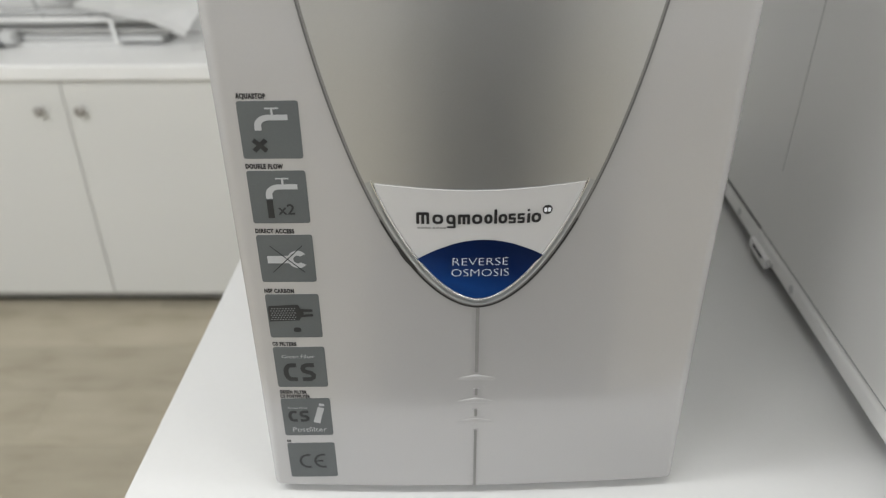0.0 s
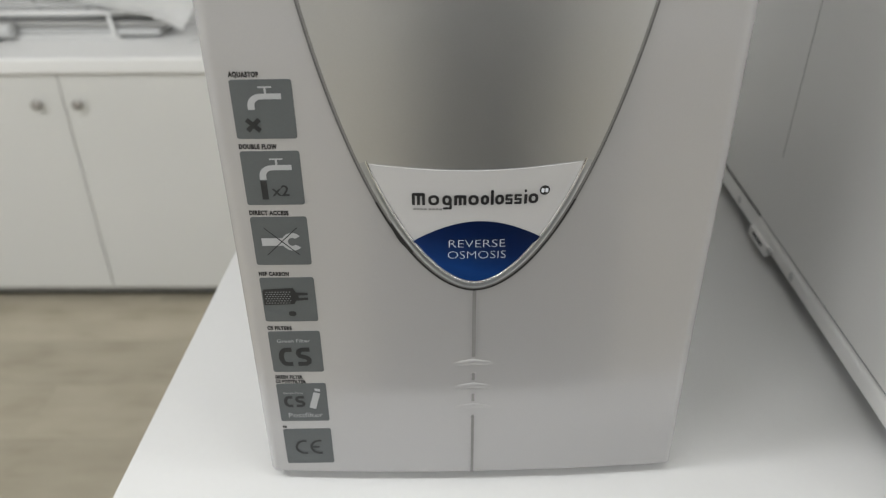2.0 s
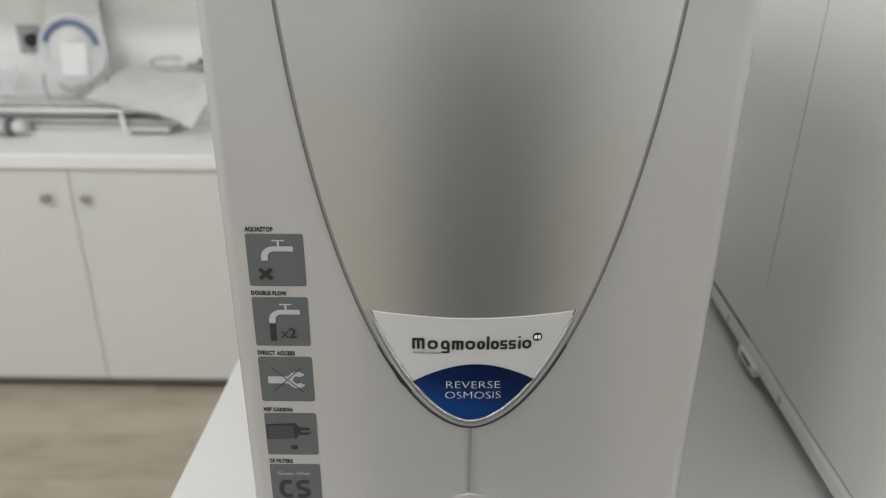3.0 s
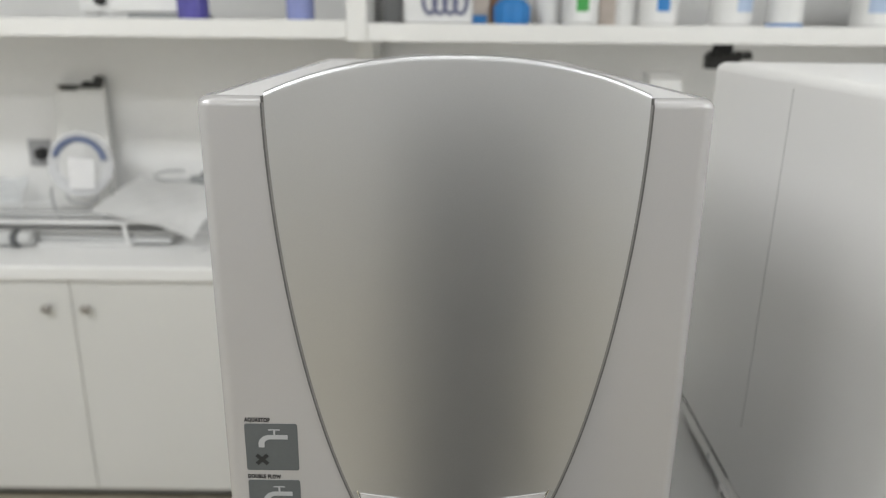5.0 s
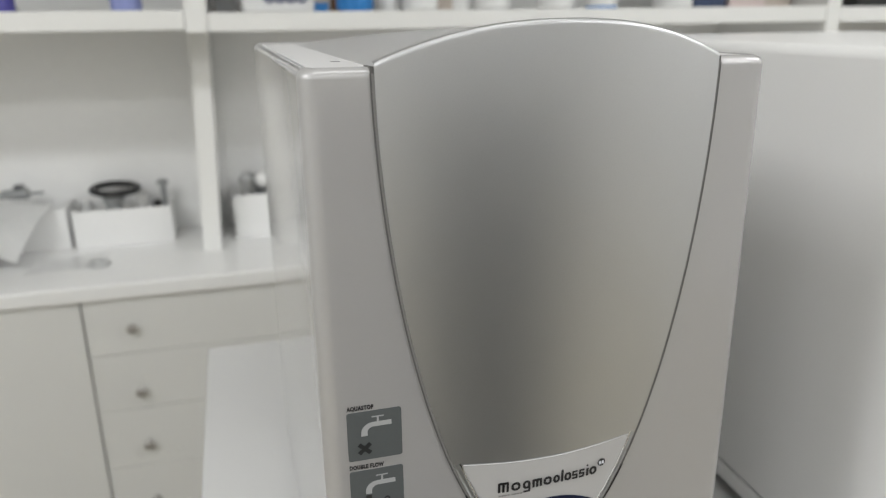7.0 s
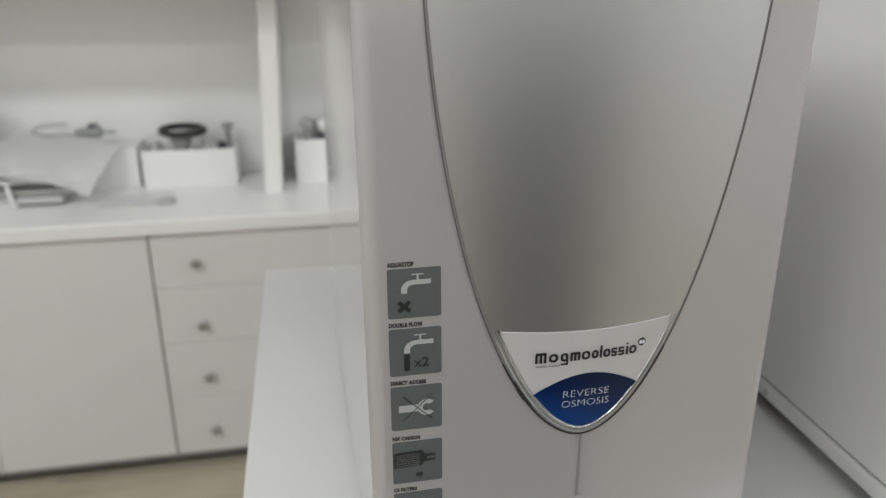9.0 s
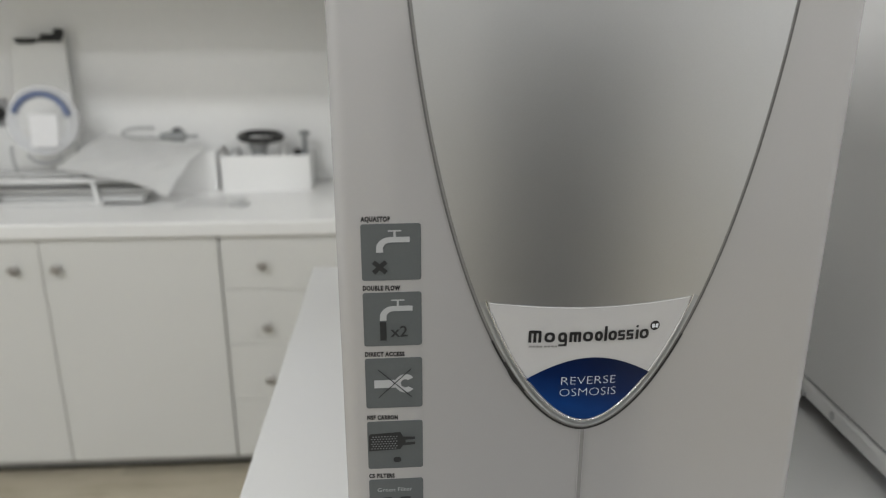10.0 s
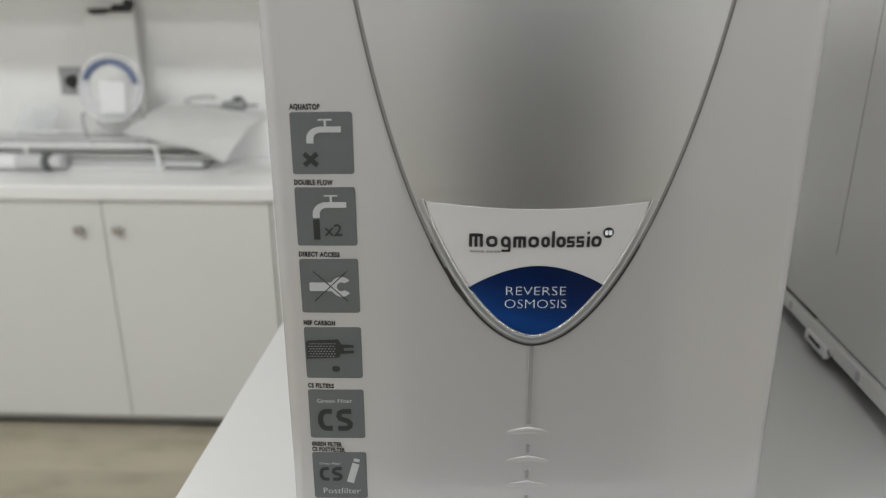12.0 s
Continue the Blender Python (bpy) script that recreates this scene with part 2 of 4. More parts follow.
def box(x0, x1, y0, y1, z0, z1, r=0.0, seg=2, bm=None):
    b = bmesh.new()
    bmesh.ops.create_cube(b, size=1.0)
    for v in b.verts:
        v.co = Vector(((x0 + x1) / 2 + v.co.x * (x1 - x0), (y0 + y1) / 2 + v.co.y * (y1 - y0), (z0 + z1) / 2 + v.co.z * (z1 - z0)))
    if r:
        bmesh.ops.bevel(b, geom=b.edges[:], offset=r, segments=seg, affect="EDGES", profile=0.5)
    if bm is None:
        return b
    me = bpy.data.meshes.new("tmp")
    b.to_mesh(me)
    b.free()
    bm.from_mesh(me)
    bpy.data.meshes.remove(me)
    return bm


def lathe(profile, n=28, axis="z", at=(0, 0, 0)):
    """A turned shape from (radius, height) pairs."""
    b = bmesh.new()
    rings = []
    for r, h in profile:
        ring = []
        for k in range(n):
            a = 2 * math.pi * k / n
            p = (r * math.cos(a), r * math.sin(a), h)
            if axis == "y":
                p = (p[0], p[2], p[1])
            if axis == "x":
                p = (p[2], p[0], p[1])
            ring.append(b.verts.new(Vector(p) + Vector(at)))
        rings.append(ring)
    for lo, hi in zip(rings, rings[1:]):
        for k in range(n):
            b.faces.new((lo[k], lo[(k + 1) % n], hi[(k + 1) % n], hi[k]))
    b.faces.new(rings[0][::-1])
    b.faces.new(rings[-1])
    return b


def sweep(points, r, n=8, closed=False):
    """A round rod along points."""
    b = bmesh.new()
    pts = [Vector(p) for p in points]
    rings = []
    up = Vector((0.13, 0.21, 0.97))
    for i, p in enumerate(pts):
        if closed:
            d = pts[(i + 1) % len(pts)] - pts[i - 1]
        else:
            d = pts[min(i + 1, len(pts) - 1)] - pts[max(i - 1, 0)]
        d.normalize()
        s = d.cross(up).normalized()
        u = s.cross(d)
        rings.append([b.verts.new(p + r * (math.cos(2 * math.pi * k / n) * s + math.sin(2 * math.pi * k / n) * u)) for k in range(n)])
    pairs = list(zip(rings, rings[1:])) + ([(rings[-1], rings[0])] if closed else [])
    for lo, hi in pairs:
        for k in range(n):
            b.faces.new((lo[k], lo[(k + 1) % n], hi[(k + 1) % n], hi[k]))
    if not closed:
        b.faces.new(rings[0][::-1])
        b.faces.new(rings[-1])
    return b


def circle(c, rx, rz, n=40, a0=0.0, a1=2 * math.pi, tilt=0.0):
    """Points of an arc that stands in the x-z plane, tilted back by some degrees."""
    out = []
    for k in range(n):
        a = a0 + (a1 - a0) * k / (n if abs(a1 - a0 - 2 * math.pi) < 1e-6 else n - 1)
        x, z = rx * math.cos(a), rz * math.sin(a)
        out.append((c[0] + x, c[1] + z * math.sin(radians(tilt)), c[2] + z * math.cos(radians(tilt))))
    return out


# ---- the room ----
XL, XR, YF, YB, ZC = -3.0, 2.6, -3.7, 2.35, 2.6


def structure(name, bm, mat, label, category, smooth=None):
    return tagged(mesh_object(name, bm, mat, None, label, smooth), label, category, kind="structure")


structure("wall_north", box(XL - 0.12, XR + 0.12, YB, YB + 0.12, 0, ZC), M_WALL, "matt white painted wall behind the worktop", "wall")
structure("wall_west", box(XL - 0.12, XL, YF, YB, 0, ZC), M_WALL, "matt white painted side wall", "wall")
structure("wall_east", box(XR, XR + 0.12, YF, YB, 0, ZC), M_WALL, "matt white painted side wall", "wall")
structure("wall_south", box(XL - 0.12, XR + 0.12, YF - 0.12, YF, 0, ZC), M_WALL, "plain white painted wall", "wall")
# Unseen dark block behind the camera, added to darken reflections in the purifier's front.
structure("wall_partition", box(-0.125, 0.345, -0.60, -0.24, 0, 1.240), M_BLOCKER, "unseen dark block added to darken the silver panel's reflection", "wall")
structure("ceiling", box(XL - 0.12, XR + 0.12, YF - 0.12, YB + 0.12, ZC, ZC + 0.1), M_CEIL, "matt white ceiling", "ceiling")
floor = structure("floor", box(XL - 0.12, XR + 0.12, YF - 0.12, YB + 0.12, -0.1, -0.004), M_WOOD, "pale oak laminate floor boards", "floor")
splash = structure("wall_tiling", box(-2.6, 1.9, YB - 0.004, YB - 0.0005, 0.745, 1.345), M_TILE, "smooth white wall facing, stepped where the shelf's shade ends", "wall panels")

# ---- white table ----
TZ = 0.8815
TT = TZ - 0.0070   # table surface; things stand on small feet


def build_table():
    t = thing("table", pose(0.6, 0.55, 0), "white laminate table with sharp square edges", "table")
    part("tabletop", box(-0.8200, 0.9, -0.283, 0.553, TT - 0.045, TT, 0.0015), M_TABLE, t)
    for x in (-0.76, 0.85):
        for y in (-0.235, 0.48):
            part("leg", box(x - 0.03, x + 0.03, y - 0.03, y + 0.03, 0.0, TT - 0.045, 0.003), M_TABLE, t)
    for y in (-0.235, 0.48):
        part("rail", box(-0.73, 0.82, y - 0.012, y + 0.012, TT - 0.115, TT - 0.045), M_TABLE, t)


build_table()

# ---- base cabinets under the worktop ----
CY = 1.858


def knob(parent, x, y, z):
    part("knob", lathe([(0.005, 0), (0.005, -0.010), (0.0105, -0.013), (0.0125, -0.017), (0.0125, -0.022), (0.009, -0.025)], 20, "y", (x, y, z)), M_NICKEL, parent, "small round brushed nickel knob")


def build_cabinet(x0, x1, knob_x, label):
    c = thing("base_cabinet", pose(x0, CY, 0), label, "cabinet", "cabinets under the worktop")
    w = x1 - x0
    part("body", box(0.001, w - 0.001, 0.021, 0.48, 0.062, 0.711), M_DOOR, c)
    d = part("door", box(0.0014, w - 0.0014, 0, 0.019, 0.060, 0.7095, 0.0010), M_DOOR, c)
    knob(d, knob_x - x0, 0, 0.6315)
    part("plinth", box(0, w, 0.050, 0.066, 0.014, 0.062), M_PLINTH, c, "grey recessed plinth")
    # Black strip added for the contact shade where the plinth meets the floor.
    part("base_rail", box(0, w, 0.058, 0.074, 0, 0.0138), M_BLACK, c, "black rail standing in for the shade at the plinth's foot")


def build_drawers(x0, x1):
    c = thing("drawer_cabinet", pose(x0, CY, 0), "white drawer unit with four plain fronts under the worktop", "cabinet", "cabinets under the worktop")
    w = x1 - x0
    part("body", box(0.001, w - 0.001, 0.021, 0.48, 0.062, 0.711), M_DOOR, c)
    edges = [0.7095, 0.560, 0.4025, 0.236, 0.060]
    for hi, lo, kz in zip(edges, edges[1:], (0.632, 0.456, 0.302, 0.134)):
        d = part("drawer", box(0.004, w - 0.002, 0, 0.019, lo + (0.0006 if lo > 0.1 else 0), hi - (0.0006 if hi < 0.7 else 0), 0.0005), M_DOOR, c)
        knob(d, 0.113, 0, kz)
    part("plinth", box(0, w, 0.050, 0.066, 0.014, 0.062), M_PLINTH, c, "grey recessed plinth")
    # Black strip added for contact shade, as under the door cabinets.
    part("base_rail", box(0, w, 0.058, 0.074, 0, 0.0138), M_BLACK, c, "black rail standing in for the shade at the plinth's foot")


for x0, x1, kx in ((-2.355, -1.905, -1.96), (-1.905, -1.455, -1.85), (-1.455, -1.0065, -1.07), (-1.0065, -0.5535, -0.964)):
    build_cabinet(x0, x1, kx, "white base cabinet with one plain closed door")
build_drawers(-0.5535, -0.06)
for x0 in (-0.06, 0.39, 0.84):
    build_cabinet(x0, x0 + 0.45, x0 + 0.40, "white base cabinet with one plain closed door")


def build_worktop():
    """A slab with softened edges."""
    b = bmesh.new()
    x0, x1, y0, y1, r = -2.40, 1.515, 1.843, 2.3455, 0.01
    out = [(x0, y0)] + [(x1 - r + r * math.sin(a), y0 + r - r * math.cos(a)) for a in [k * math.pi / 20 for k in range(11)]] + [(x1, y1), (x0, y1)]
    f = b.faces.new([b.verts.new((x, y, 0.7125)) for x, y in out])
    ext = bmesh.ops.extrude_face_region(b, geom=[f])
    bmesh.ops.translate(b, verts=[v for v in ext["geom"] if isinstance(v, bmesh.types.BMVert)], vec=(0, 0, 0.0375))
    bmesh.ops.bevel(b, geom=[e for e in b.edges if abs(e.verts[0].co.z - e.verts[1].co.z) < 1e-5], offset=0.003, segments=2, affect="EDGES")
    t = thing("worktop", pose(0, 0, 0), "long white laminate worktop on the base cabinets", "worktop")
    part("slab", b, M_COUNTER, t, "", 30)
    # Band colour is lowered so the front edge seems less lit than the slab.
    part("edge_band", box(x0, x1 - r, y0 - 0.0008, y0 + 0.0002, 0.7150, 0.7472, 0.0003, 1), M_BAND, t, "edge band greyed to look dimmer lit than the top")
    return t


build_worktop()

# ---- shelving on the worktop ----


def build_shelving():
    s = thing("wall_shelving", pose(0, 0, 0), "white open shelving standing over the worktop against the wall", "shelf")
    for x0, x1 in ((-2.40, -0.2362), (-0.1848, 1.5190)):
        part("shelf_board", box(x0, x1, 1.842, 2.345, 1.342 if x0 < -1 else 1.336, 1.385 if x0 < -1 else 1.379, 0.002), M_SHELF, s)
        part("shelf_board", box(x0, x1, 1.842, 2.345, 1.80, 1.843, 0.002), M_SHELF, s)
    low = box(-0.2395, -0.1915, 2.05, 2.345, 0.7502, 1.335, 0.002)
    for v in low.verts:
        v.co.x -= 0.022 * (1.335 - v.co.z) / 0.585   # sheared to fit its slant in the camera's view
    part("upright", low, M_SHELF, s)
    for x0, x1, z0 in ((-2.45, -2.402, 0.0), (-0.235, -0.186, 1.3352), (1.5205, 1.568, 0.0)):
        part("upright", box(x0, x1, 1.840, 2.345, z0, 1.90, 0.002), M_SHELF, s)
    part("shelf_board", box(1.5695, 2.4, 1.842, 2.345, 1.333, 1.376, 0.002), M_SHELF, s)
    part("upright", box(2.4015, 2.45, 1.842, 2.345, 0, 1.9, 0.002), M_SHELF, s)


build_shelving()

# ---- water purifier ----
W_TOP, W_BOT, H = 0.1360, 0.1346, 0.4565   # half widths, height of the shoulders
PZ0, PH, PW = 0.1478, 0.3087, 0.0995         # front panel: lower tip, height, half width


def front(x):
    """The gentle bow of the body's front."""
    return -0.007 + 0.0035 * (x / 0.12) ** 2


def half(z):
    """Half width of the front panel at a height."""
    u = min(max((PZ0 + PH - z) / PH, 0), 1)
    return PW * max(1 - u ** 1.80, 0) ** 0.540


def face(x, z):
    """The surface of the front panel, which swells out of the body."""
    return front(x) - 0.0012 - 0.0095 * max((half(z) / PW) ** 2 - (x / PW) ** 2, 0)


def panel_rows(inset, z_lo, z_hi, n):
    """Heights from the lower tip upwards, close together near the tip."""
    return [z_lo + (z_hi - z_lo) * (1 - math.cos(math.pi / 2 * k / (n - 1))) for k in range(n)]


def body_loop(hw, depth, r, z, inset=0.0):
    """Plan of the body: a bowed front, round corners."""
    pts = []
    h = hw - inset
    for k in range(25):
        x = -(h - r) + 2 * (h - r) * k / 24
        pts.append((x, front(x) + inset))
    y0 = front(h - r) + inset
    for k in range(1, 9):
        a = math.pi / 2 * k / 8
        pts.append((h - r + r * math.sin(a), y0 + r - r * math.cos(a)))
    yb = depth - inset
    rb = 0.008
    for k in range(9):
        a = math.pi / 2 * k / 8
        pts.append((h - rb + rb * math.cos(a), yb - rb + rb * math.sin(a)))
    for k in range(9):
        a = math.pi / 2 * k / 8
        pts.append((-h + rb - rb * math.sin(a), yb - rb + rb * math.cos(a)))
    for k in range(8):
        a = math.pi / 2 * k / 8
        pts.append((-h + r - r * math.cos(a), y0 + r - r * math.sin(a)))
    return [(x * (1 - 0.06 * max(y - 0.02, 0) / depth), y, z) for x, y in pts]


def loft(loops, cap=True):
    b = bmesh.new()
    rows = [[b.verts.new(p) for p in lp] for lp in loops]
    n = len(rows[0])
    for lo, hi in zip(rows, rows[1:]):
        for k in range(n):
            b.faces.new((lo[k], lo[(k + 1) % n], hi[(k + 1) % n], hi[k]))
    if cap:
        b.faces.new(rows[0][::-1])
        b.faces.new(rows[-1])
    return b


def strip(left, right):
    """A quad band between two rows of points."""
    b = bmesh.new()
    a = [b.verts.new(p) for p in left]
    c = [b.verts.new(p) for p in right]
    for k in range(len(a) - 1):
        b.faces.new((a[k], a[k + 1], c[k + 1], c[k]))
    return b


def outline(off, z_top, n=60):
    """The panel's U from the one upper end over the tip to the other, moved outwards by off."""
    side = [(half(z), z) for z in panel_rows(0, PZ0 + 1e-5, z_top, n)]
    line = [(-x, z) for x, z in side[::-1]] + side[1:]
    out = []
    for i, (x, z) in enumerate(line):
        x0, z0 = line[max(i - 1, 0)]
        x1, z1 = line[min(i + 1, len(line) - 1)]
        d = Vector((x1 - x0, z1 - z0)).normalized()
        o = off[i] if isinstance(off, list) else off
        out.append((x + d.y * o, z - d.x * o))
    return out


def plate(shape, surface, thick, step=0.004):
    """A thin piece whose outline is a list of (x, z), laid on a curved surface."""
    b = bmesh.new()
    f = b.faces.new([b.verts.new((x, 0, z)) for x, z in shape])
    lo, hi = min(x for x, z in shape), max(x for x, z in shape)
    k = lo + step
    while k < hi:
        bmesh.ops.bisect_plane(b, geom=b.verts[:] + b.edges[:] + b.faces[:], plane_co=(k, 0, 0), plane_no=(1, 0, 0))
        k += step
    ext = bmesh.ops.extrude_face_region(b, geom=b.faces[:])
    for v in ext["geom"]:
        if isinstance(v, bmesh.types.BMVert):
            v.co.y = -thick
    for v in b.verts:
        v.co.y += surface(v.co.x, v.co.z)
    return b


def letters(text, size, x, z, surface, lift, wide, bold=0.0, apart=1.0):
    """Built-in lettering as a thin mesh that follows a surface, starting at x and set to a given width."""
    cu = bpy.data.curves.new("lettering", "FONT")
    cu.body, cu.size, cu.offset, cu.resolution_u, cu.space_character = text, size, bold, 3, apart
    ob = bpy.data.objects.new("lettering", cu)
    me = bpy.data.meshes.new_from_object(ob)
    b = bmesh.new()
    b.from_mesh(me)
    bpy.data.objects.remove(ob)
    bpy.data.curves.remove(cu)
    bpy.data.meshes.remove(me)
    lo, hi = min(v.co.x for v in b.verts), max(v.co.x for v in b.verts)
    for v in b.verts:
        px, pz = x + (v.co.x - lo) * wide / (hi - lo), z + v.co.y
        v.co = Vector((px, surface(px, pz) - lift, pz))
    return b


def stuff(ob):
    ob["kind"] = "stuff"
    return ob


def frame_band(shape, t, surface, lift):
    """A closed band of width t inside an outline."""
    b = bmesh.new()
    n = len(shape)
    mx, mz = sum(x for x, z in shape) / n, sum(z for x, z in shape) / n
    hw, hh = max(x for x, z in shape) - mx, max(z for x, z in shape) - mz
    ins = [(mx + (x - mx) * (hw - t) / hw, mz + (z - mz) * (hh - t) / hh) for x, z in shape]
    a = [b.verts.new((x, surface(x, z) - lift, z)) for x, z in shape]
    c = [b.verts.new((x, surface(x, z) - lift, z)) for x, z in ins]
    for k in range(n):
        b.faces.new((a[k], a[(k + 1) % n], c[(k + 1) % n], c[k]))
    return b


def ring_arc(cx, cz, r, a0, a1, n):
    """Points along an arc, from a0 to a1 degrees."""
    return [(cx + r * math.cos(radians(a0 + (a1 - a0) * k / n)), cz + r * math.sin(radians(a0 + (a1 - a0) * k / n))) for k in range(n + 1)]


def quads(rects, surface, lift):
    """Several thin raised outlines in one mesh; each a list of (x, z)."""
    b = bmesh.new()
    for shape in rects:
        b.faces.new([b.verts.new((x, surface(x, z) - lift, z)) for x, z in shape])
    return b


def rect(x0, x1, z0, z1):
    return [(x0, z0), (x1, z0), (x1, z1), (x0, z1)]


def bar(xa, za, xb, zb, w):
    d = Vector((xb - xa, zb - za)).normalized() * w / 2
    return [(xa - d.y, za + d.x), (xb - d.y, zb + d.x), (xb + d.y, zb - d.x), (xa + d.y, za - d.x)]


def rounded(x0, x1, z0, z1, r, n=5):
    out = []
    for cx, cz, a0 in ((x1 - r, z0 + r, -90), (x1 - r, z1 - r, 0), (x0 + r, z1 - r, 90), (x0 + r, z0 + r, 180)):
        for k in range(n):
            a = radians(a0 + 90 * k / (n - 1))
            out.append((cx + r * math.cos(a), cz + r * math.sin(a)))
    return out


def ribbon(line, w, surface, lift):
    """A flat band of one width along a line of (x, z)."""
    b = bmesh.new()
    rows = []
    for k, (x, z) in enumerate(line):
        (xa, za), (xb, zb) = line[max(k - 1, 0)], line[min(k + 1, len(line) - 1)]
        d = Vector((xb - xa, zb - za)).normalized() * w / 2
        rows.append([b.verts.new((px, surface(px, pz) - lift, pz)) for px, pz in ((x - d.y, z + d.x), (x + d.y, z - d.x))])
    for lo, hi in zip(rows, rows[1:]):
        b.faces.new((lo[0], lo[1], hi[1], hi[0]))
    return b


def body_face(x, z):
    return front(x)


def tap_shape(cx, cz):
    """The outline of a tap: neck, bent spout and cross handle."""
    pts = [(-0.0087, -0.0062)] + ring_arc(-0.001, -0.0035, 0.0077, 180, 90, 8) + [(0.0008, 0.0042), (0.0008, 0.0078), (-0.0022, 0.0078), (-0.0022, 0.0088), (0.005, 0.0088), (0.005, 0.0078), (0.002, 0.0078), (0.002, 0.0042), (0.0095, 0.0042), (0.0095, 0.0005)]
    pts += ring_arc(-0.001, -0.0035, 0.004, 90, 180, 8) + [(-0.005, -0.0062)]
    return [(cx + x * 0.96, cz + z * 0.8) for x, z in pts]


def build_purifier():
    p = thing("water_purifier", pose(0.0174, 0.3644, TZ - 0.0005, 0, 0, 1.5), "pearl white countertop water purifier with a satin silver front", "water purifier")
    D = 0.452
    hw = lambda z: W_BOT + (W_TOP - W_BOT) * z / H
    RC, RT = 0.009, 0.0055   # corner and shoulder radii
    foot_r = 0.005          # the corners sharpen towards the foot
    loops = [body_loop(hw(0), D, foot_r, z, inset) for z, inset in ((0.0022, 0.0045), (0.0003, 0.0022), (0.0004, 0.0009), (0.0012, 0.0002), (0.0026, 0.0))]
    loops += [body_loop(hw(z), D, min(RC, foot_r + 0.03 * z), z) for z in (0.03, 0.08, 0.15, 0.3, 0.4, H - RT)]
    for k in range(1, 6):
        a = math.pi / 2 * k / 5
        loops.append(body_loop(hw(H), D, RC, H - RT + RT * math.sin(a), RT * (1 - math.cos(a))))
    # the top is sunk a little inside its rim
    for drop, inset in ((0.0, 0.0060), (0.0003, 0.0066), (0.0020, 0.0070)):
        loops.append(body_loop(hw(H), D, RC, H - drop, inset))
    part("body", loft(loops), M_PLASTIC, p)
    # Same plastic as the body, coloured lighter for the light falling on top.
    part("top", loft([body_loop(hw(H), D, RC, H - drop, inset) for drop, inset in ((0.0019, 0.0072), (0.0010, 0.0074), (0.0006, 0.0080), (0.0007, 0.0110), (0.0012, 0.0170))]), M_LIT_TOP, p, "satin top, coloured lighter than the body for light on it")
    part("slot", box(-0.108, -0.1025, 0.073, 0.0736, H - 0.0013, H - 0.0007), M_GROOVE, p)
    # Near-black plate added so the gap under the body looks shaded.
    part("base_plate", loft([body_loop(hw(0), D, foot_r, z, 0.014) for z in (-0.0030, 0.0024)]), M_GAP, p, "dark plate added to deepen the shade under the body")
    for fx in (-0.1, 0.1):
        for fy in (0.03, 0.40):
            part("foot", lathe([(0.010, -0.0065), (0.011, -0.0055), (0.011, 0.0025)], 12, "z", (fx, fy, 0)), M_BLACK, p)

    # the arched lid behind the front panel
    arch = []
    for y, low in ((0.0052, 0.0016), (0.0058, 0.0004), (0.0075, 0.0), (0.10, 0.0), (0.20, 0.0), (0.30, 0.001), (0.39, 0.003), (0.41, 0.008)):
        w_ = 0.097 - 0.02 * y
        arch.append([(x, y, H - 0.004) for x in (-w_, w_)] + [(x, y, H - 0.0010 + (0.0200 - 0.024 * y - low) * (1 - abs(x / w_) ** 2.25)) for x in [w_ - 2 * w_ * k / 24 for k in range(25)]])
    part("lid", loft(arch), M_LID, p, "arched white top lid")
    for sx in (-1, 1):
        a, c = sorted((sx * 0.0990, sx * 0.1010))
        part("lid_gap", box(a, c, front(0.1) - 0.0003, 0.011, H - 0.004, H + 0.0002), M_JOINT, p)
    gap = []
    for y in (-0.0005, 0.0062):
        gap.append([(x, y, H - 0.004) for x in (-0.096, 0.096)] + [(x, y, H - 0.0016 + 0.0186 * (1 - abs(x / 0.096) ** 2.25)) for x in [0.096 - 0.192 * k / 24 for k in range(25)]])
    part("top_gap", loft(gap), M_GAP, p, "dark gap behind the panel's upper edge")

    # satin silver front panel
    rows = panel_rows(0, PZ0 + 1e-5, PZ0 + PH, 43)
    rows.insert(42, PZ0 + PH - 0.0008)
    b = bmesh.new()
    grid = []
    for z in rows:
        w = half(z) - 0.0004
        v = (z - PZ0) / PH
        row = []
        for k in range(41):
            s = -1 + 2 * k / 40
            x = s * w
            zz = z + 0.0194 * (1 - abs(s) ** 2.25) * v ** 5
            row.append(b.verts.new((x, face(x, z), zz)))
        grid.append(row)
    # the upper edge is rounded over
    for back, up in ((0.0002, 0.0009), (0.0007, 0.0016), (0.0014, 0.0021), (0.0023, 0.0024), (0.0034, 0.0024), (0.0044, 0.0022)):
        grid.append([b.verts.new((v.co.x, v.co.y + back, v.co.z + up)) for v in grid[43]])
    for lo, hi in zip(grid, grid[1:]):
        for k in range(40):
            b.faces.new((lo[k], lo[k + 1], hi[k + 1], hi[k]))
    rim = [e for e in b.edges if e.is_boundary]
    ext = bmesh.ops.extrude_edge_only(b, edges=rim)
    for v in ext["geom"]:
        if isinstance(v, bmesh.types.BMVert):
            v.co.y = max(v.co.y + 0.0014, front(v.co.x) + 0.0002) if v.co.z < H - 0.001 else v.co.y + 0.002
    pan = part("front_panel", b, M_SILVER, p, "bowed satin silver front panel", 50)

    # the thin dark joint round the panel
    zt = PZ0 + PH
    o1, o0 = outline(0.0016, zt - 0.003), outline(-0.0008, zt - 0.003)
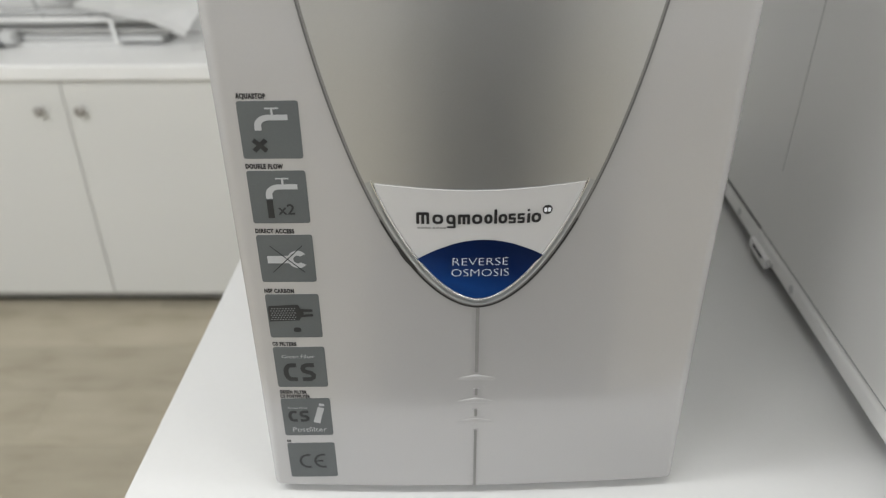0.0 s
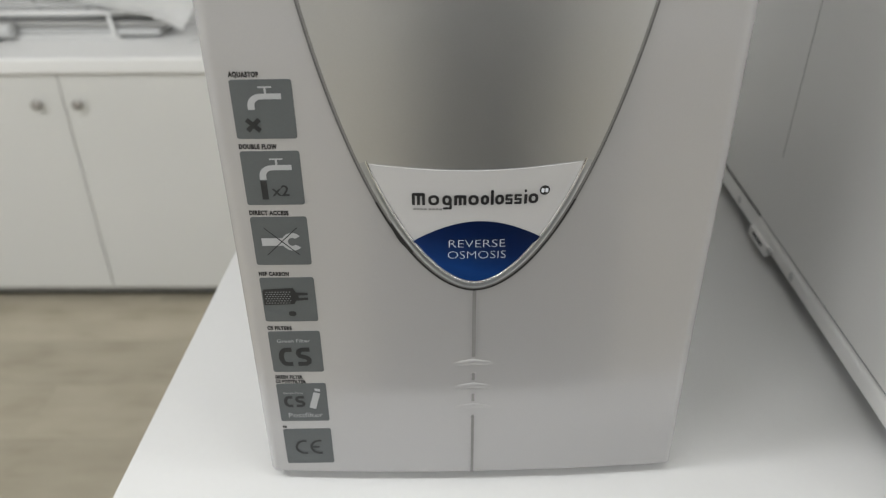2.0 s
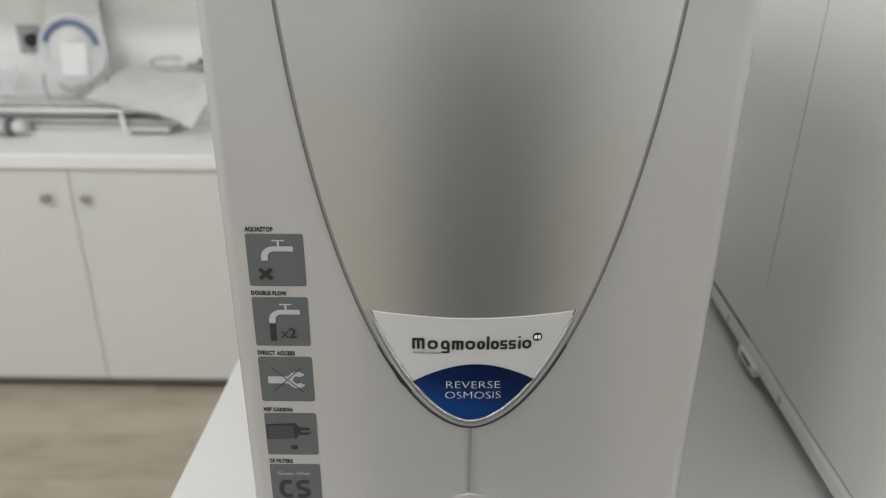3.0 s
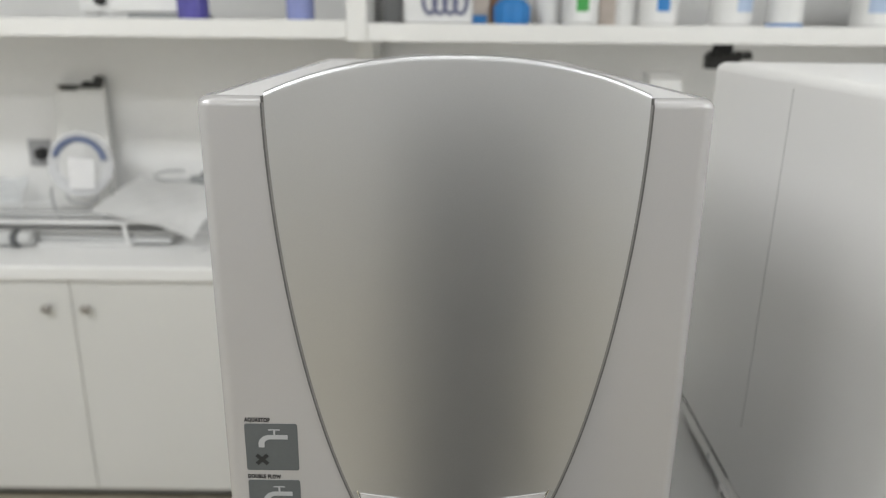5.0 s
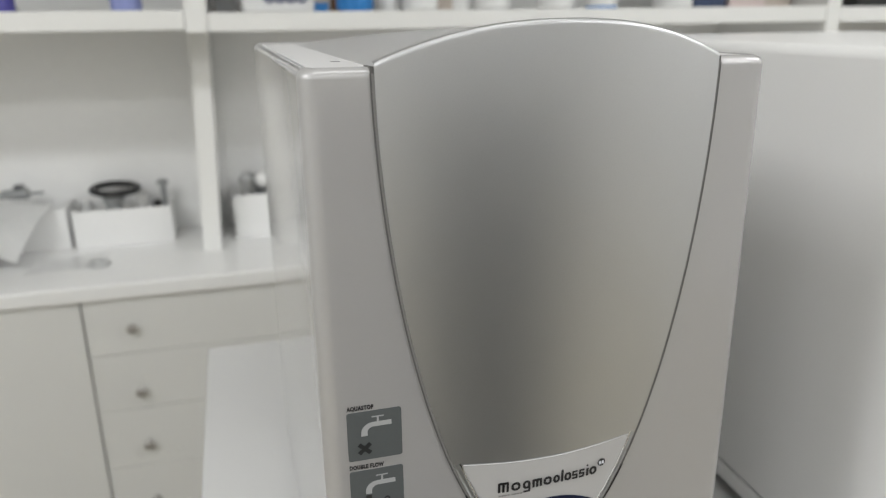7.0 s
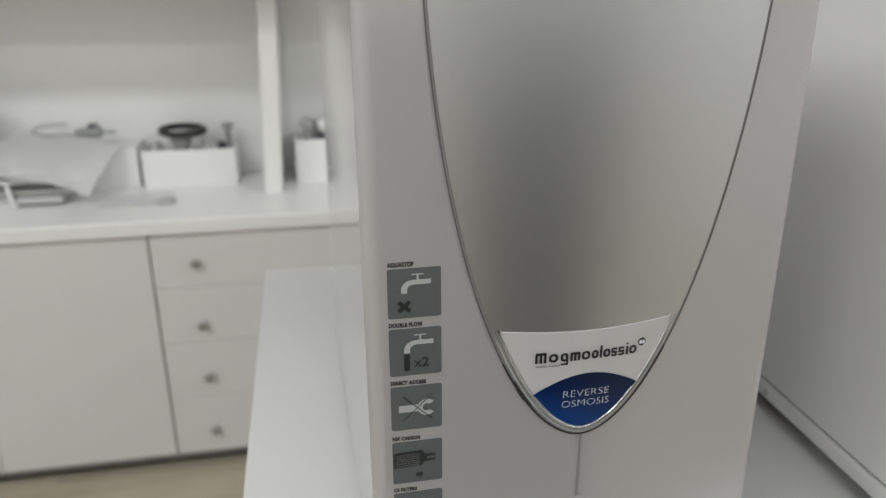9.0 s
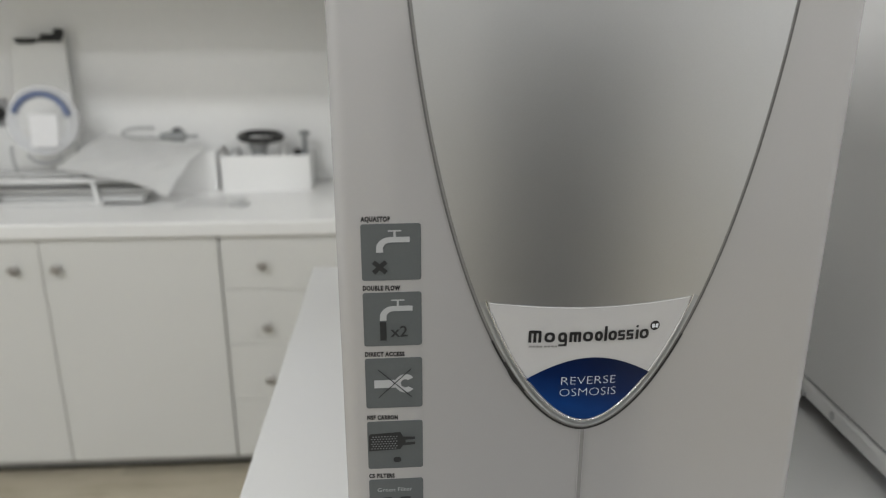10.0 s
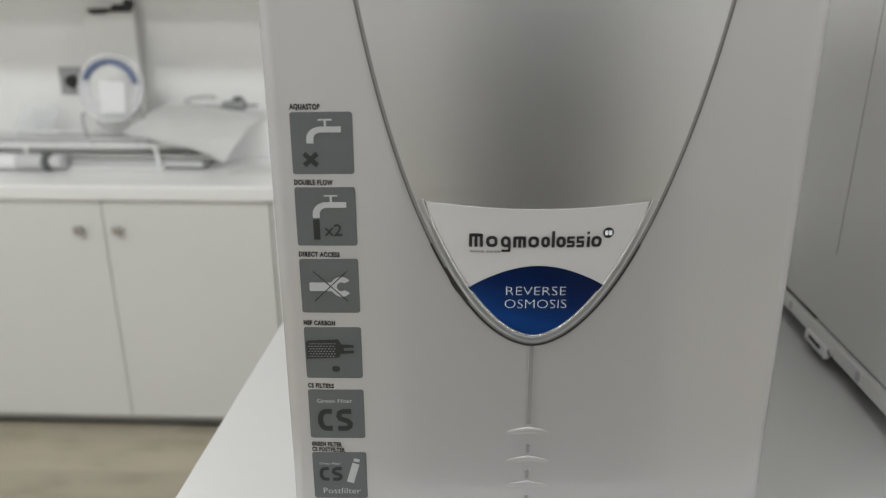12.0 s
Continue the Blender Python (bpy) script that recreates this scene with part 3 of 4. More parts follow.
    part("joint", strip([(x, front(x) - 0.0004, z) for x, z in o1], [(x, front(x) - 0.0004, z) for x, z in o0]), M_GROOVE, p, "thin grey joint")
    part("joint", strip([(x, front(x) - 0.0006, z) for x, z in outline(0.0019, zt - 0.003)], [(x, front(x) - 0.0006, z) for x, z in outline(0.0010, zt - 0.003)]), M_JOINT, p, "dark edge of the joint")
    # Flat near-black strip painted in for the shadow along the trim's lower part.
    low_part = [k for k, (x, z) in enumerate(o1) if z < 0.206]
    span = slice(low_part[0], low_part[-1] + 1)
    part("joint", strip([(x, front(x) - 0.0007, z) for x, z in outline(0.0021, zt - 0.003)[span]], [(x, front(x) - 0.0007, z) for x, z in outline(0.0009, zt - 0.003)[span]]), M_GAP, p, "dark strip painted for the shadow under the trim")
    dark = [k for k, (x, z) in enumerate(o1) if x < 0 and 0.168 < z < 0.192]
    black = slice(dark[0], dark[-1] + 1)
    swell = [0.0012 + 0.0014 * math.sin(math.pi * min(max((k - dark[0]) / (dark[-1] - dark[0]), 0), 1)) for k in range(len(o1))]
    part("joint", strip([(x, front(x) - 0.0008, z) for x, z in outline(swell, zt - 0.003)[black]], [(x, front(x) - 0.0008, z) for x, z in outline(0.0002, zt - 0.003)[black]]), M_GAP, p, "open black part of the joint")

    # bright trim round the badge, widest at the tip
    zc = 0.2249
    m = 120 - 1
    width = [0.0051 - 0.0005 * abs(2 * i / (m - 1) - 1) for i in range(m)]
    fade = [min(1, min(i, m - 1 - i) / 7) for i in range(m)]
    rails = []
    for f, lift in ((0.10, -0.0002), (0.14, 0.0003), (0.35, 0.0009), (0.60, 0.0008), (0.72, 0.0005), (0.78, 0.0008), (0.86, 0.0010), (0.94, 0.0008), (1.0, 0.0002)):
        rails.append([(x, face(x, z) - lift * h_ - 0.00006, z) for h_, (x, z) in zip(fade, outline([-q * f for q in width], zc))])
    for name, rows_, mat, label in (("trim", rails[:6], M_CHROME, "grey metal trim round the badge"), ("trim_lip", rails[5:], M_LIP, "thin bright lip inside the trim")):
        b = bmesh.new()
        vr = [[b.verts.new(q) for q in r] for r in rows_]
        for lo, hi in zip(vr, vr[1:]):
            for k in range(m - 1):
                b.faces.new((lo[k], lo[k + 1], hi[k + 1], hi[k]))
        part(name, b, mat, pan, label, 60)

    # badge: a white field with a blue segment
    inner = [q for q in outline([-w_ - 0.0002 for w_ in width], zc) if q[1] < 0.2240]
    xe = inner[-1][0] + 0.0003
    top = [(xe - 2 * xe * k / 16, 0.2250 - 0.0030 * math.sin(math.pi * k / 16)) for k in range(17)]
    part("badge", plate(inner + top, face, 0.0006, 0.006), M_BADGE, pan, "white badge with dark writing")
    arc = [(0.0357 - 0.0697 * k / 24, 0.1809 - 0.0014 * k / 24 + 0.0120 * math.sin(math.pi * k / 24) ** 0.9) for k in range(25)]
    low = [q for q in outline([-w_ - 0.0004 for w_ in width], zc) if q[1] < 0.1780]
    on_badge = lambda x, z: face(x, z) - 0.0007
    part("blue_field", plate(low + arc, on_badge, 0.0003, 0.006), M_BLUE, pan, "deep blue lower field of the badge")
    part("lettering", letters("REVERSE", 0.0072, -0.0145, 0.1759, on_badge, 0.00055, 0.0307, -0.00017), M_LETTER, pan)
    part("lettering", letters("OSMOSIS", 0.0072, -0.0151, 0.1686, on_badge, 0.00055, 0.0319, -0.00017), M_LETTER, pan)
    # the brand mark as a row of plain rounded shapes
    BX, BZ = -0.0339, 0.2022
    mark = lambda shape, lift_=0.0003: part("brand_mark", quads([shape], on_badge, lift_), M_INK, pan)
    for x, w_, tall_ in ((0.0, 0.0070, 0.0072), (0.0222, 0.0065, 0.0060)):            # combs
        mark(rounded(BX + x, BX + x + w_, BZ + tall_ - 0.0018, BZ + tall_, 0.0009, 4))
        for k in range(3):
            a = BX + x + (w_ - 0.0016) * k / 2
            mark(rect(a, a + 0.0016, BZ, BZ + tall_ - 0.0006), 0.00034)
    for x, w_ in ((0.0086, 0.0058), (0.0160, 0.0050), (0.0297, 0.0055), (0.0362, 0.0045), (0.0438, 0.0048), (0.0615, 0.0052)):   # rings
        part("brand_mark", frame_band(rounded(BX + x, BX + x + w_, BZ, BZ + 0.0060, 0.0024, 6), 0.0016, on_badge, 0.0003), M_INK, pan)
    mark(rounded(BX + 0.0163, BX + 0.0210, BZ - 0.0025, BZ - 0.0012, 0.0005, 4))
    mark(rect(BX + 0.0197, BX + 0.0210, BZ - 0.0020, BZ + 0.0030), 0.00034)
    for x, tall_ in ((0.0415, 0.0088), (0.0592, 0.0058)):                              # bars
        mark(rounded(BX + x, BX + x + 0.0016, BZ, BZ + tall_, 0.0004, 4))
    mark(rounded(BX + 0.0591, BX + 0.0606, BZ + 0.0070, BZ + 0.0085, 0.0007, 5))
    for x in (0.0492, 0.0540):                                                         # stacked short bars
        for z in (0.0, 0.0023, 0.0046):
            mark(rounded(BX + x, BX + x + 0.0039, BZ + z, BZ + z + 0.0014, 0.0006, 4))
        mark(rect(BX + x, BX + x + 0.0013, BZ + 0.0028, BZ + 0.0055), 0.00034)
        mark(rect(BX + x + 0.0026, BX + x + 0.0039, BZ + 0.0006, BZ + 0.0032), 0.00034)
    mark(rounded(0.0333, 0.0387, 0.2070, 0.2126, 0.00268, 8))
    stuff(part("brand_mark", quads([rounded(0.0342 + 0.0020 * k, 0.0358 + 0.0020 * k, 0.2085, 0.2110, 0.0005) for k in (0, 1)], on_badge, 0.0005), M_LETTER, pan))
    stuff(part("brand_mark", quads([rect(-0.0334 + 0.0019 * k + (0.0006 if k > 3 else 0), -0.0319 + 0.0019 * k + (0.0006 if k > 3 else 0), 0.1992, 0.2003) for k in range(8)], on_badge, 0.0003), M_GROOVE, pan))

    # centre line with three small ridges
    for z0, z1, w_ in ((0.0978, 0.1457, 0.0011), (0.0797, 0.0852, 0.0009), (0.0628, 0.0686, 0.0009), (0.001, 0.0512, 0.0009)):
        part("centre_groove", box(-w_, w_, front(0) - 0.00035, front(0) + 0.001, z0, z1), M_GROOVE, p)
        for sx in (-1, 1):
            part("groove_edge", box(sx * (w_ + 0.0003) - 0.0003, sx * (w_ + 0.0003) + 0.0003, front(0) - 0.0007, front(0) + 0.001, z0, z1), M_PLASTIC, p)
    for z in (0.0930, 0.0746, 0.0580):
        b = bmesh.new()
        bmesh.ops.create_uvsphere(b, u_segments=24, v_segments=12, radius=1)
        for v in b.verts:
            xx = v.co.x * 0.0125
            taper = (1 - abs(v.co.x)) ** 0.7
            v.co = Vector((xx, front(xx) + v.co.y * 0.0010 * taper, z + 0.0016 * (1 - abs(v.co.x)) ** 1.5 - 0.0006 + v.co.z * 0.0021))
        part("ridge", b, M_PLASTIC, p)

    # seven grey stickers with captions
    captions = [[("AQUASTOP", 0.0146)], [("DOUBLE FLOW", 0.0190)], [("DIRECT ACCESS", 0.0206)], [("NSF CARBON", 0.0165)], [("CS FILTERS", 0.0140)], [("CS POSTFILTER", 0.0182), ("GREEN FILTER", 0.0166)], [("CE", 0.0026)]]
    tops = [0.2689, 0.2312, 0.1930, 0.1542, 0.1165, 0.0764, 0.0387]
    tall = [0.0309, 0.0309, 0.0303, 0.0304, 0.0306, 0.0307, 0.0303]
    rise = [0.0005, 0.0006, 0.0007, 0.0008, 0.0010, 0.0012, 0.0015]   # shear that fits each sticker's corners to the camera's view
    xl, sz = -0.1223, 0.0311
    cx = xl + sz / 2
    on = lambda x, z: front(x) - 0.00027
    lift = 0.00022
    for i, (top_z, sh, cap) in enumerate(zip(tops, tall, captions)):
        st = part("sticker", plate(rounded(xl, xl + sz, top_z - sh, top_z, 0.0014, 4), body_face, 0.00025, 0.008), M_ICON, p, "grey square pictogram sticker")
        for k, (text, wide) in enumerate(cap):
            stuff(part("caption", letters(text, 0.0036 if i < 6 else 0.0022, xl + 0.0002, top_z + (0.0015 if i != 5 else 0.0010) + 0.0035 * k, body_face, 0.0003, wide * 1.04, 0.00020, 1.14), M_INK, p))
        cz = top_z - sh / 2
        pic = lambda shape, mat, up=1.0: part("pictogram", quads([shape], on, lift * up), mat, st)
        if i == 0:
            pic(tap_shape(cx + 0.0006, cz + 0.0050), M_ICON_LIGHT)
            pic(bar(cx - 0.0094, cz - 0.0110, cx - 0.0028, cz - 0.0050, 0.0025), M_ICON_DARK)
            pic(bar(cx - 0.0094, cz - 0.0050, cx - 0.0028, cz - 0.0110, 0.0025), M_ICON_DARK, 1.5)
        if i == 1:
            pic(tap_shape(cx + 0.0016, cz + 0.0044), M_ICON_LIGHT)
            pic(rect(cx - 0.0068, cx - 0.0034, cz - 0.0121, cz - 0.0013), M_ICON_DARK)
            part("lettering", letters("x2", 0.0088, cx - 0.0013, cz - 0.0100, on, lift, 0.0092, 0.00012), M_ICON_DARK, st)
        if i == 2:
            hx, hz = cx + 0.0062, cz - 0.0003
            pic([(cx - 0.0108, cz - 0.0027), (cx + 0.001, cz - 0.0027)] + ring_arc(hx, hz, 0.0056, 215, 322, 8) + ring_arc(hx, hz, 0.0025, 310, 50, 10) + ring_arc(hx, hz, 0.0056, 38, 145, 8) + [(cx + 0.001, cz + 0.0021), (cx - 0.0108, cz + 0.0021)], M_ICON_LIGHT)
            pic(bar(cx - 0.0085, cz - 0.0085, cx + 0.0095, cz + 0.0085, 0.00055), M_ICON_DARK, 1.5)
            pic(bar(cx - 0.0085, cz + 0.0085, cx + 0.0095, cz - 0.0085, 0.00055), M_ICON_DARK, 2.0)
        if i == 3:
            pic([(cx - 0.0148, cz - 0.0035), (cx + 0.0028, cz - 0.0028), (cx + 0.0042, cz - 0.0005), (cx + 0.0112, cz + 0.0000), (cx + 0.0112, cz + 0.0016), (cx + 0.0058, cz + 0.0014), (cx + 0.0058, cz + 0.0031),
                 (cx + 0.0112, cz + 0.0033), (cx + 0.0112, cz + 0.0049), (cx + 0.0045, cz + 0.0052), (cx + 0.0030, cz + 0.0082), (cx - 0.0140, cz + 0.0074), (cx - 0.0148, cz + 0.006)], M_ICON_DARK)
            dots = []
            for r_ in range(6):
                for q in range(9):
                    x0 = cx - 0.0136 + 0.00165 * q + (0.0008 if r_ % 2 else 0)
                    z0 = cz - 0.0022 + 0.0015 * r_
                    dots.append(rect(x0, x0 + 0.0008, z0, z0 + 0.0006))
            stuff(part("pictogram", quads(dots, on, lift * 1.6), M_ICON_DOT, st))
            pic(rounded(cx - 0.0012, cx + 0.0032, cz - 0.0112, cz - 0.0078, 0.0015), M_ICON_DARK)
        if i in (4, 5):
            s, sv = (1.0, 1.0) if i == 4 else (0.68, 0.66)
            ox, oz = (cx - 0.0004, cz - 0.0036) if i == 4 else (cx - 0.0048, cz + 0.0011)
            mark = lambda line: part("brand_mark", ribbon([(ox + x * s, oz + z * sv) for x, z in line], 0.0031 * s, on, lift), M_ICON_DARK, st)
            mark([(-0.0023, 0.0054), (-0.0052, 0.0054)] + [(-0.0058 + 0.0032 * math.cos(radians(a)), 0.0054 * math.sin(radians(a))) for a in range(100, 261, 16)] + [(-0.0052, -0.0054), (-0.0023, -0.0054)])
            mark([(0.0086, 0.0054), (0.0038, 0.0054), (0.0020, 0.0044), (0.0015, 0.0026), (0.0022, 0.0008), (0.0044, 0.0), (0.0064, -0.0006), (0.0078, -0.0022), (0.0075, -0.0042), (0.0058, -0.0054), (0.0008, -0.0054)])
            if i == 4:
                stuff(part("lettering", letters("Green Filter", 0.0036, ox - 0.0104, oz + 0.0108, on, lift, 0.0200), M_ICON_LIGHT, st))
            else:
                stuff(part("lettering", letters("Green Filter", 0.0021, ox - 0.0070, oz + 0.0062, on, lift, 0.0128), M_ICON_LIGHT, st))
        if i == 5:
            pic(bar(cx + 0.0058, cz - 0.0045, cx + 0.0095, cz + 0.0080, 0.0042), M_ICON_LIGHT)
            pic(bar(cx + 0.0098, cz + 0.0092, cx + 0.0102, cz + 0.0112, 0.0034), M_ICON_LIGHT)
            stuff(part("lettering", letters("Postfilter", 0.0054, cx - 0.0102, cz - 0.0120, on, lift, 0.0218), M_SOCKET, st))
        if i == 6:
            for ex in (-0.0026, 0.0072):
                pic(ring_arc(cx + ex, cz - 0.0006, 0.0063, 75, 285, 14) + ring_arc(cx + ex, cz - 0.0006, 0.0047, 285, 75, 14), M_ICON_DARK)
            pic(rect(cx + 0.0024, cx + 0.0070, cz - 0.0013, cz + 0.0001), M_ICON_DARK)
        for ob in (st, *st.children):
            for v in ob.data.vertices:
                v.co.z += rise[i] * (v.co.x - xl) / sz
    return p


build_purifier()

# ---- white box-shaped unit beside it ----


def build_unit():
    u = thing("white_unit", pose(0.2965, 0.20, TZ - 0.0035, 0, 0, -2.3), "plain white enamelled appliance housing with a vertical side seam", "appliance")
    zb, zs, zt = 0.0150, 0.0345, 0.4578   # lower edge, base strip, top
    def shell(x0, x1, y0, y1, z0, z1, r):
        b = box(x0, x1, y0, y1, z0, z1)
        bmesh.ops.bevel(b, geom=[e for e in b.edges if min(v.co.z for v in e.verts) > z1 - 1e-5 or abs(e.verts[0].co.z - e.verts[1].co.z) > 0.01], offset=r, segments=5, affect="EDGES", profile=0.5)
        return b
    part("housing", shell(0.0, 0.36, 0.095, 0.668, zs + 0.0006, zt, 0.010), M_BOX, u)
    part("base", shell(-0.0004, 0.3604, 0.0946, 0.6684, zb, zs - 0.0002, 0.009), M_BOX, u, "low base with a latch and screws")
    part("base_gap", box(0.001, 0.359, 0.097, 0.667, zs - 0.002, zs + 0.002), M_GREY, u, "thin gap above the base")
    part("base_gap", box(-0.0007, 0.001, 0.468, 0.655, zs - 0.0010, zs + 0.0010), M_GAP, u, "dark open part of the gap")
    line = box(-0.0003, 0.002, 0.4424, 0.4434, 0.105, 0.445)
    for v in line.verts:
        v.co.y += 0.012 * (0.445 - v.co.z) / 0.34 - 0.006
    part("side_seam", line, M_SEAM, u)
    lt = part("latch", box(-0.0045, 0.001, 0.430, 0.478, 0.0085, 0.0190, 0.0012), M_BOX, u, "small moulded latch")
    part("slot", box(-0.0051, -0.0043, 0.440, 0.466, 0.0142, 0.0172), M_GAP, lt)
    part("hinge_pin", box(-0.0030, 0.0, 0.421, 0.4296, 0.0155, 0.0200, 0.001), M_LTGREY, u)
    for y in (0.530, 0.373):
        part("screw", lathe([(0.0042, 0.0), (0.0042, -0.0006), (0.0030, -0.0012)], 14, "x", (-0.0004, y, 0.0215)), M_LTGREY, u)
    for x in (0.05, 0.31):
        for y in (0.14, 0.62):
            part("foot", lathe([(0.014, -0.0035), (0.015, 0.0), (0.015, zb + 0.0005)], 14, "z", (x, y, 0)), M_DKGREY, u)
    part("underside", box(0.012, 0.348, 0.107, 0.656, zb - 0.002, zb + 0.001), M_DKGREY, u)


build_unit()

# ---- things on the worktop ----
WZ = 0.750


def put(ob, label, category, group=""):
    return tagged(ob, label, category, group)


def build_socket():
    s = thing("wall_socket", pose(-1.297, YB - 0.004, 0.972), "grey wall socket with a black plug on the tiles", "socket")
    part("plate", box(-0.036, 0.036, -0.012, 0, -0.043, 0.043, 0.003), M_SOCKET, s)
    part("plug", lathe([(0.019, -0.012), (0.019, -0.035), (0.012, -0.043)], 18, "y", (0.012, 0, 0.0)), M_BLACK, s)


def build_board():
    """A pale board that leans on the wall, with a dark clip at its top."""
    t = thing("leaning_board", pose(-1.13, 2.318, 1.205, -9), "pale grey board with a dark clip leaning on the tiles", "board")
    bd = box(-0.076, 0.076, -0.012, 0.0, -0.455, -0.012, 0.002)
    for v in bd.verts:
        v.co.x += 0.028 * (-v.co.z / 0.455) * (v.co.x > 0)
    part("board", bd, M_BOARD, t)
    b = box(-0.060, 0.074, -0.02, 0.004, -0.028, -0.018, 0.003)
    box(0.050, 0.076, -0.018, 0.004, -0.024, 0.010, 0.004, 2, b)
    box(-0.05, 0.0, -0.024, -0.018, -0.034, -0.022, 0.002, 2, b)
    box(0.015, 0.055, -0.022, -0.016, -0.026, -0.006, 0.002, 2, b)
    part("clip", b, M_BLACK, t, "dark metal clip")


def build_coil():
    """A coil of clear tubing in film with a blue band, leaning on the board."""
    c = thing("tubing_coil", pose(-1.083, 2.165, WZ + 0.218, -10), "clear tubing coil in film with blue band and paper label", "tubing")
    for k in range(5):
        part("tube", sweep(circle((0, -0.006 + 0.008 * (k % 3), 0), 0.093 - 0.005 * k, 0.091 - 0.005 * k), 0.0045, 8, True), M_TUBE, c)
    part("band", sweep(circle((0, -0.016, -0.006), 0.078, 0.080, 20, radians(14), radians(158)), 0.0080, 8), M_BLUEBAND, c, "printed blue band")
    part("label_card", box(-0.030, 0.046, -0.018, -0.0165, -0.074, 0.018, 0.0005), M_LABEL, c, "white paper label")
    part("film", lathe([(0.098, -0.012), (0.100, 0.0), (0.098, 0.014)], 40, "y"), M_FILM, c, "clear plastic film")
    b = sweep(circle((0, -0.004, -0.088), 0.092, 0.105, 24, radians(170), radians(370)), 0.0032, 8)
    part("tube_end", b, M_GREY, c)
    part("tube_end", sweep(circle((0.004, -0.012, -0.078), 0.052, 0.040, 20, radians(200), radians(340)), 0.0045, 8), M_SOCKET, c)


def build_rack():
    """A low white wire rack with grey profiles lying in it."""
    r = thing("wire_rack", pose(-1.15, 2.04, WZ), "low white wire rack on the worktop", "rack")
    part("rail", sweep([(-0.70, 0, 0.071), (0.22, 0, 0.071), (0.27, 0.015, 0.070)], 0.0062, 10), M_WIRE, r)
    part("rail", sweep([(-0.70, 0.17, 0.080), (0.22, 0.17, 0.079)], 0.005, 10), M_WIRE, r)
    for x in (-0.56, -0.15, 0.228):
        part("post", sweep([(x + 0.010, -0.004, 0.008), (x, 0, 0.071)], 0.0062, 10), M_WIRE, r)
        part("post", sweep([(x, 0.17, 0.004), (x, 0.17, 0.079)], 0.0045, 8), M_WIRE, r)
    part("runner", sweep([(-0.7, 0, 0.006), (0.25, 0, 0.006)], 0.005, 8), M_WIRE, r)
    group = "profiles in the rack"
    for k, (x0, x1, y, z, h) in enumerate(((-1.20, -0.79, 2.075, 0.758, 0.018), (-1.62, -0.765, 2.085, 0.778, 0.014), (-1.70, -0.775, 2.12, 0.794, 0.016), (-1.65, -0.80, 2.16, 0.760, 0.03), (-1.62, -0.86, 2.135, 0.815, 0.012))):
        b = box(0, x1 - x0, -0.022, 0.022, 0, h, 0.004)
        ob = mesh_object("profile", b, M_STEEL if k % 2 else M_LTGREY, None, "", 35)
        ob.matrix_world = pose(x0, y, z, 0, 0, (k - 2) * 0.7)
        put(ob, "long grey profile lying in the wire rack", "profile", group)


def build_cartridge():
    c = thing("filter_cartridge", pose(-1.185, 2.025, WZ + 0.0275), "grey and white filter cartridge lying on the worktop", "filter")
    part("housing", lathe([(0.022, -0.30), (0.0235, -0.29), (0.0235, -0.06), (0.020, -0.055)], 24, "x"), M_LTGREY, c)
    part("collar", lathe([(0.0185, -0.055), (0.0270, -0.05), (0.0270, -0.038), (0.018, -0.034)], 24, "x"), M_DKGREY, c)
    part("cap", lathe([(0.018, -0.034), (0.021, -0.03), (0.021, 0.0), (0.012, 0.006)], 24, "x"), M_LTGREY, c)
    part("label_band", lathe([(0.0239, -0.24), (0.0239, -0.13)], 24, "x"), M_LABEL, c)


def crumpled(nx, ny, fn, thick=0.0008):
    b = bmesh.new()
    g = [[b.verts.new(fn(i / nx, j / ny)) for i in range(nx + 1)] for j in range(ny + 1)]
    for j in range(ny):
        for i in range(nx):
            b.faces.new((g[j][i], g[j][i + 1], g[j + 1][i + 1], g[j + 1][i]))
    bmesh.ops.solidify(b, geom=b.faces[:], thickness=thick)
    return b


